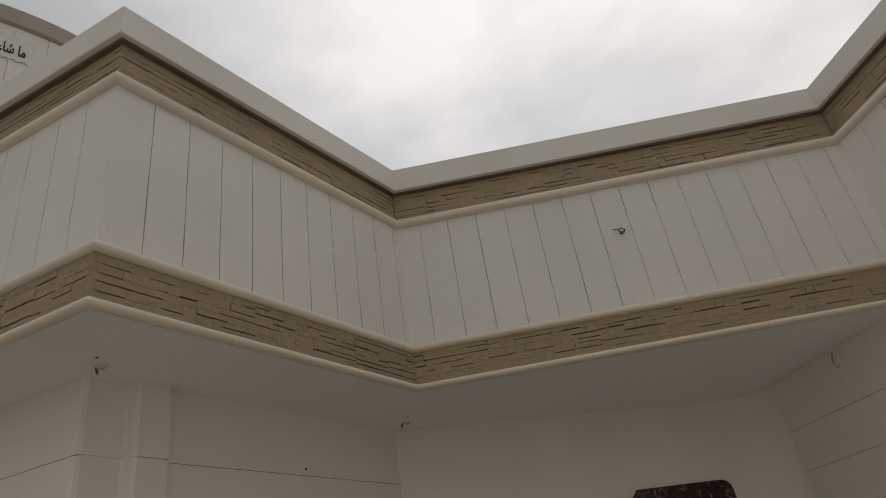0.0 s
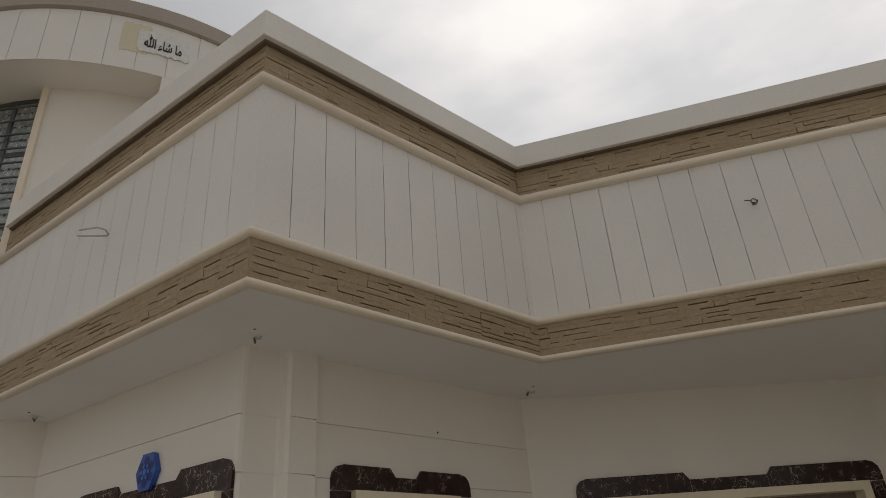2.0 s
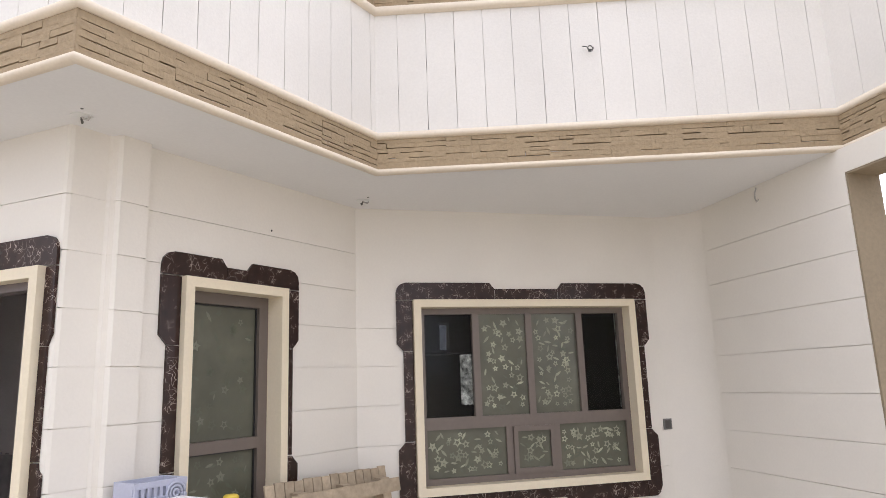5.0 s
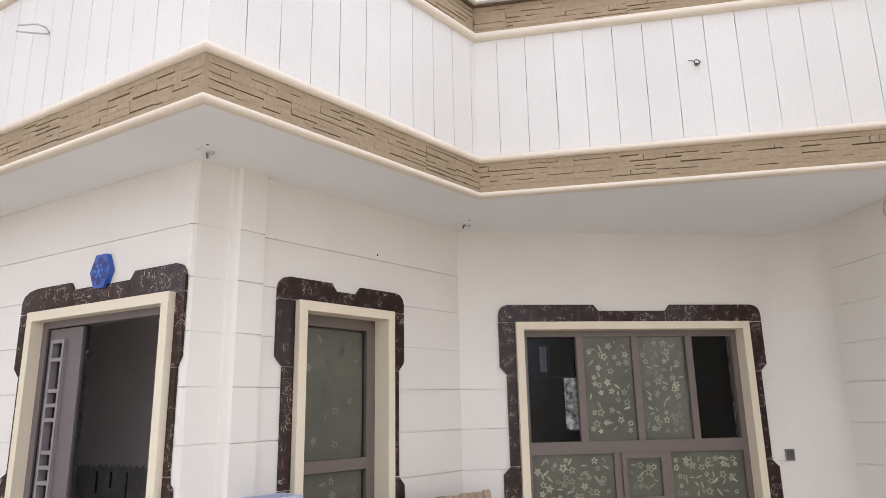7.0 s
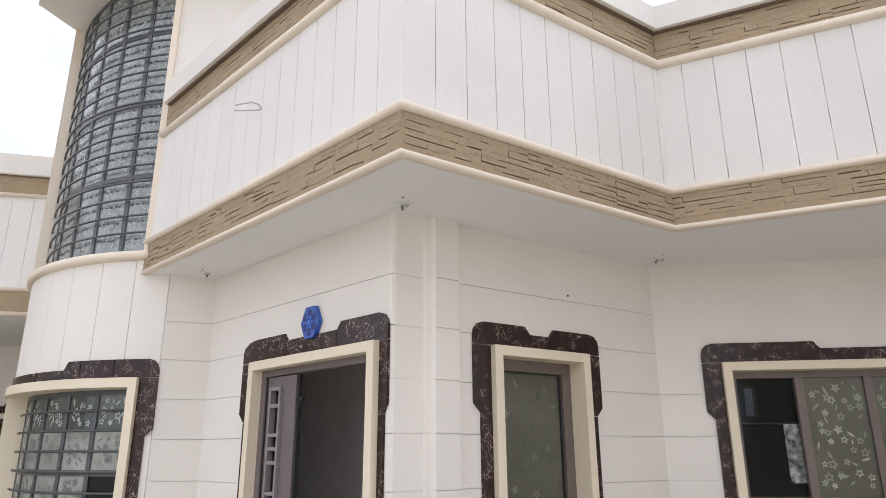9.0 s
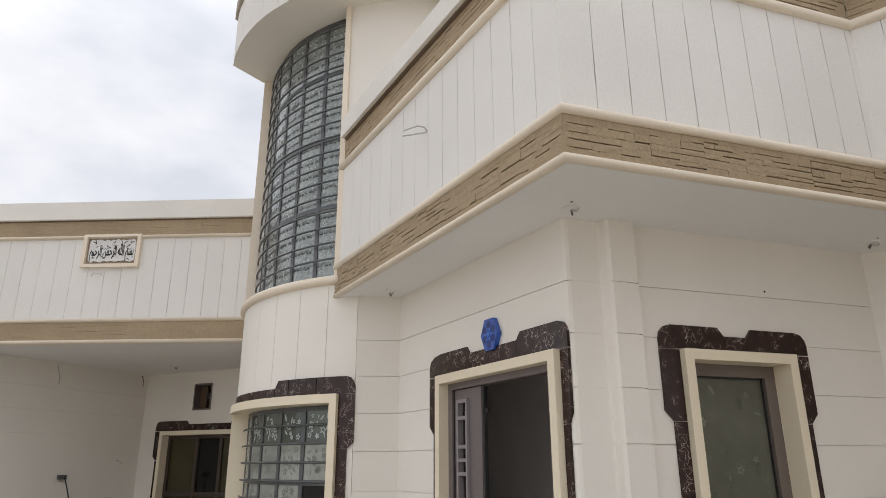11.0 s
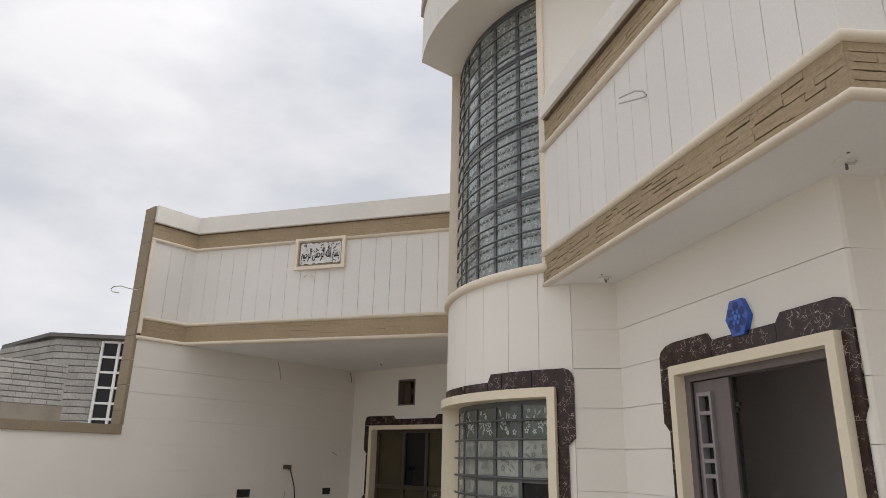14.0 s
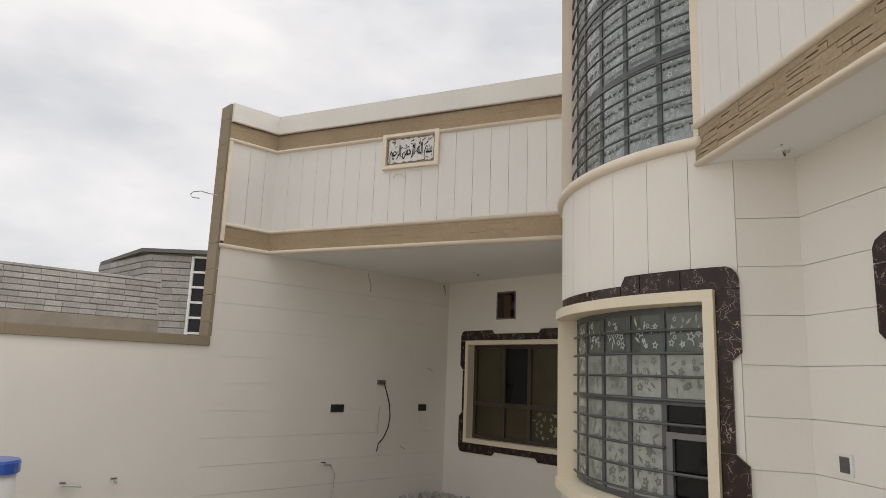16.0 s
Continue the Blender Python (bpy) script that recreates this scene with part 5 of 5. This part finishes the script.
lettering(MASHALLAH, cornice_at, c0 + 0.24, c1 - 0.19, 7.30, 7.50, 0.0265, plq, INK, weight=0.018)

# blue six-sided ornament over the door
orn = thing("door_ornament", "glossy blue six-sided plastic ornament above the entrance door", "ornament")
hx, hz_ = 1.848, 2.605
hexa = [(hx + 0.122 * math.cos(radians(60 * k)), hz_ + 0.146 * math.sin(radians(60 * k))) for k in range(6)]
bm = bmesh.new()
fa = [bm.verts.new(dw(u, z, 0.004)) for u, z in hexa]
fb = [bm.verts.new(dw(u, z, 0.045)) for u, z in hexa]
for k in range(6):
    bm.faces.new((fa[k], fa[(k + 1) % 6], fb[(k + 1) % 6], fb[k]))
bm.faces.new(fa[::-1])
bm.faces.new(fb)
part("body", bevel(bm, 0.016, 3), BLUE, orn, smooth=False)
# darker blue for flat discs that paint the petal recesses' shade
RECESS_SHADE = material("blue_recess_shade", (0.008, 0.03, 0.17), 0.4)
def disc(name, u, z, r0, r1, d, mat):
    """A flat ring on the ornament's face."""
    bm = bmesh.new()
    ring = [[bm.verts.new(dw(u + r * math.cos(math.tau * k / 16), z + r * math.sin(math.tau * k / 16), q)) for k in range(16)] for r, q in ((r1, 0.044), (r1, d), (r0, d), (r0, 0.0455))]
    for p, q in zip(ring, ring[1:]):
        for k in range(16):
            bm.faces.new((p[k], p[(k + 1) % 16], q[(k + 1) % 16], q[k]))
    part(name, bm, mat, orn)


PALE_BLUE = material("pale_blue_plastic", (0.07, 0.18, 0.55), 0.3)
for k in range(6):
    a = radians(60 * k + 30)
    cu, cz_ = hx + 0.072 * math.cos(a), hz_ + 0.078 * math.sin(a)
    disc("petal_recess", cu, cz_, 0.001, 0.031, 0.0465, RECESS_SHADE)
    disc("petal_rim", hx + 0.042 * math.cos(a + 0.52), hz_ + 0.044 * math.sin(a + 0.52), 0.002, 0.013, 0.053, PALE_BLUE)
disc("centre_boss", hx, hz_, 0.003, 0.020, 0.054, PALE_BLUE)


def wall_box(name, label, at, u0, u1, z0, z1, plate, inner, category):
    t = thing(name, label, category)
    part("plate", bevel(slab(at, u0, u1, z0, z1, 0.001, 0.014), 0.004), plate, t)
    part("insert", slab(at, u0 + (u1 - u0) * 0.16, u1 - (u1 - u0) * 0.16, z0 + (z1 - z0) * 0.14, z1 - (z1 - z0) * 0.14, 0.012, 0.018), inner, t)
    return t


wall_box("switch_plate", "dark grey switch plate beside the wide window", bw, 3.225, 3.32, 1.0, 1.11, ALU_GREY, BOX_GREY, "switch")
wall_box("switch_plate", "white switch plate with dark rocker beside the tower", dw, 0.325, 0.455, 1.03, 1.17, WHITE_PLASTIC, BOX_GREY, "switch")
wall_box("socket_box", "wide dark open socket box in the boundary wall", cwall, 2.05, 2.29, 0.96, 1.08, BLACK, BLACK, "socket")
wall_box("socket_box", "small dark open socket box in the boundary wall", cwall, 3.85, 4.02, 0.97, 1.08, BLACK, BLACK, "socket")

nail = thing("wall_plug", "small dark plug hole in the plaster above the window", "wall plug")
part("rim", lathe(bmesh.new(), nw(1.202, 2.883, 0.001), [(0.001, -0.008), (0.007, -0.006), (0.007, 0.006), (0.001, 0.008)], 10), BLACK, nail)

pipe = thing("conduit", "black flexible conduit looping out of the boundary wall", "conduit")
part("hose", tube(bmesh.new(), [cwall(3.02, 1.43, 0.0), cwall(3.03, 1.42, 0.06), cwall(3.06, 1.30, 0.09), cwall(3.12, 1.10, 0.11), cwall(3.14, 0.90, 0.12), cwall(3.12, 0.72, 0.11), cwall(3.06, 0.56, 0.08), cwall(2.98, 0.46, 0.05), cwall(2.97, 0.34, 0.03)], 0.010, 8), BLACK, pipe, smooth=True)
part("cap", bevel(slab(cwall, 2.93, 3.07, 1.40, 1.47, 0.0, 0.05), 0.008), BOX_GREY, pipe)
part("wire", tube(bmesh.new(), [cwall(3.0, 1.05, 0.02), cwall(2.97, 0.9, 0.03), cwall(2.96, 0.6, 0.03)], 0.006, 6), WIRE, pipe)


def tap(at, u, z, label, hose=False, stub=0.12):
    t = thing("water_tap", label, "tap")
    part("body", tube(bmesh.new(), [at(u, z, 0.0), at(u, z, 0.06)], 0.018, 10), WHITE_PLASTIC, t)
    part("spout", tube(bmesh.new(), [at(u, z, 0.05), at(u + stub, z - 0.02, 0.08)], 0.014, 8), STEEL, t)
    part("handle", bevel(slab(at, u - 0.03, u + 0.03, z + 0.02, z + 0.035, 0.03, 0.07), 0.005), BOX_GREY, t)
    if hose:
        part("hose", tube(bmesh.new(), [at(u + stub, z - 0.02, 0.08), at(u + 0.18, z - 0.15, 0.1), at(u + 0.16, z - 0.4, 0.1), at(u + 0.10, z - 0.62, 0.12), at(u + 0.02, FLOOR + 0.02, 0.2)], 0.012, 8), WIRE, t, smooth=True)
    return t


tap(cwall, 1.95, 0.20, "steel wall tap with a white hose", True)
u_low = lw_len - (Vector((-7.57, -5.97)) - Vector(P)).length
tap(lw, u_low, 0.17, "dark pipe stub with tape in the low wall", stub=0.2)
tap(lw, lw_len - (Vector((-7.90, -5.52)) - Vector(P)).length, 0.18, "short white pipe stub in the low wall", stub=0.03)

barrel = thing("water_barrel", "white plastic barrel with a blue lid by the low wall", "barrel")
bx, by = -6.42, -6.25
part("body", lathe(bmesh.new(), (bx, by, FLOOR), [(0.24, 0.0), (0.27, 0.05), (0.285, 0.4), (0.285, 0.7), (0.27, 0.98)], 32), WHITE_PLASTIC, barrel, smooth=True)
part("lid", lathe(bmesh.new(), (bx, by, FLOOR + 0.965), [(0.30, 0.0), (0.30, 0.10), (0.285, 0.125), (0.05, 0.135)], 32), BLUE, barrel, "blue plastic lid")
can = thing("paint_can", "small dark can with a white lid on the carport floor", "can")
part("body", lathe(bmesh.new(), (-9.45, -2.95, FLOOR), [(0.07, 0.0), (0.075, 0.02), (0.075, 0.2)], 20), BLACK, can, smooth=True)
part("lid", lathe(bmesh.new(), (-9.45, -2.95, FLOOR + 0.2), [(0.077, 0.0), (0.077, 0.03), (0.06, 0.04)], 20), WHITE_PLASTIC, can)

# heap of sand and rubble in the carport corner
rnd = random.Random(12)
bm = bmesh.new()
for i in range(160):
    a, q = rnd.uniform(0, math.tau), rnd.random() ** 0.6 * 0.8
    h = 0.16 * (1 - (q / 0.8) ** 2)
    s_ = rnd.uniform(0.03, 0.10)
    bmesh.ops.create_icosphere(bm, subdivisions=1, radius=s_, matrix=Matrix.Translation((-10.45 + q * math.cos(a), -1.35 + q * math.sin(a), FLOOR + h * 0.7)) @ Euler((rnd.random() * 6, rnd.random() * 6, 0)).to_matrix().to_4x4() @ Matrix.Diagonal((1, 0.75, 0.6, 1)))
tagged(mesh_object("rubble_heap", bm, BLOCK), "low heap of broken rubble on the carport floor", "rubble", kind="stuff")

# pallet leaning in the corner between the two windows
pal = thing("wooden_pallet", "bare wooden pallet leaning upright against the house wall", "pallet")
pa, pa_len = span((-0.275, 2.04), (0.105, 3.33))
lean = lambda u, z, d: pa(u, z, d - 0.18 * (z - FLOOR))
lean.step = 1e9
for k in range(14):
    u = 0.02 + k * (pa_len - 0.04) / 14
    part("slat", bevel(slab(lean, u, u + (pa_len - 0.04) / 14 - 0.009, FLOOR, 0.838 + 0.005 * (k * 5 % 3), 0.17, 0.19), 0.003, 1), WOOD, pal)
for u in (0.25, 0.72, 1.16):
    part("stringer", bevel(slab(lean, u, u + 0.10, FLOOR, 0.76, 0.19, 0.28), 0.004, 1), WOOD, pal)
for z in (-0.40, -0.1, 0.25, 0.64):
    part("board", bevel(slab(lean, 0.18, pa_len + 0.02, z, z + 0.11, 0.28, 0.30), 0.004, 1), WOOD, pal)

# crates and a carton beside the pier
def plastic_crate(x, y, z, turn, w, d, h, grille=False):
    t = thing("plastic_crate", "pale lilac slotted plastic crate stacked beside the corner pier", "crate", "stacked crates")
    ca = flat(x, y, turn, z)
    for u in [w * k / 8 for k in range(9)]:
        part("post", bevel(slab(ca, u - 0.010, u + 0.010, 0.02, h, -0.02, 0.0), 0.003, 1), CRATE, t)
    for zz in (0.0, h * 0.33, h * 0.66, h - 0.035):
        part("rail", bevel(slab(ca, -0.012, w + 0.012, zz, zz + 0.034, -0.022, 0.004), 0.004, 1), CRATE, t)
    for u in (-0.012, w - 0.012):
        part("side", bevel(slab(ca, u, u + 0.024, 0.0, h, -d, -0.022), 0.004, 1), CRATE, t)
    part("rear", bevel(slab(ca, 0.0, w, 0.0, h, -d - 0.02, -d), 0.004, 1), CRATE, t)
    part("base", slab(ca, 0.012, w - 0.012, 0.0, 0.02, -d, -0.022), CRATE, t)
    if grille:
        for r in (0.02, 0.042, 0.064):
            part("grille_ring", tube(bmesh.new(), [ca(w - 0.075 + r * math.cos(a), h - 0.085 + r * math.sin(a), 0.012) for a in [math.tau * k / 20 for k in range(21)]], 0.009, 6), CRATE, t, smooth=True)
    return t


for k in range(4):
    plastic_crate(-0.345, 0.885, FLOOR + 0.382 * k, 80, 0.34, 0.22, 0.38, k == 3)
carton = thing("carton", "white cardboard carton standing before the crates", "box")
cb = flat(-0.275, 0.72, 80, FLOOR)
part("body", bevel(slab(cb, 0.0, 0.40, 0.0, 1.42, 0.0, 0.25), 0.008), CARD, carton)
part("flap", bevel(slab(cb, 0.20, 0.40, 1.421, 1.43, 0.0, 0.26), 0.003, 1), CARD, carton)
pole = thing("floor_squeegee", "white-handled pole with a yellow plastic head standing by the window", "cleaning tool")
part("handle", tube(bmesh.new(), [(-0.20, 1.615, FLOOR), (-0.255, 1.625, 0.805)], 0.016, 8), WHITE_PLASTIC, pole, smooth=True)
part("head", lathe(bmesh.new(), (-0.256, 1.625, 0.80), [(0.038, 0.0), (0.054, 0.010), (0.054, 0.042), (0.042, 0.054)], 18), YELLOW, pole, "yellow plastic head", smooth=True)

# ---------------------------------------------------------------- ledge stones of the main bands
for k, (nm, at, st, ln) in enumerate((("front", al, 0.0, al_len + 0.016), ("return", ab, -0.016, ab_len), ("rear", bc, 0.0, bc_len), ("side", cd, 0.0, min(cd_len, 3.2)))):
    stone_band("stone_band_low_" + nm, at, st, ln, 3.34, 3.60, 21 + k, "tan ledge stone band along the soffit edge")
    stone_band("stone_band_high_" + nm, at, st + (0.018 if st else 0), ln - (0.018 if nm == "front" else 0), 4.84, 5.112, 41 + k, "tan ledge stone band under the parapet cap", base=-0.02)
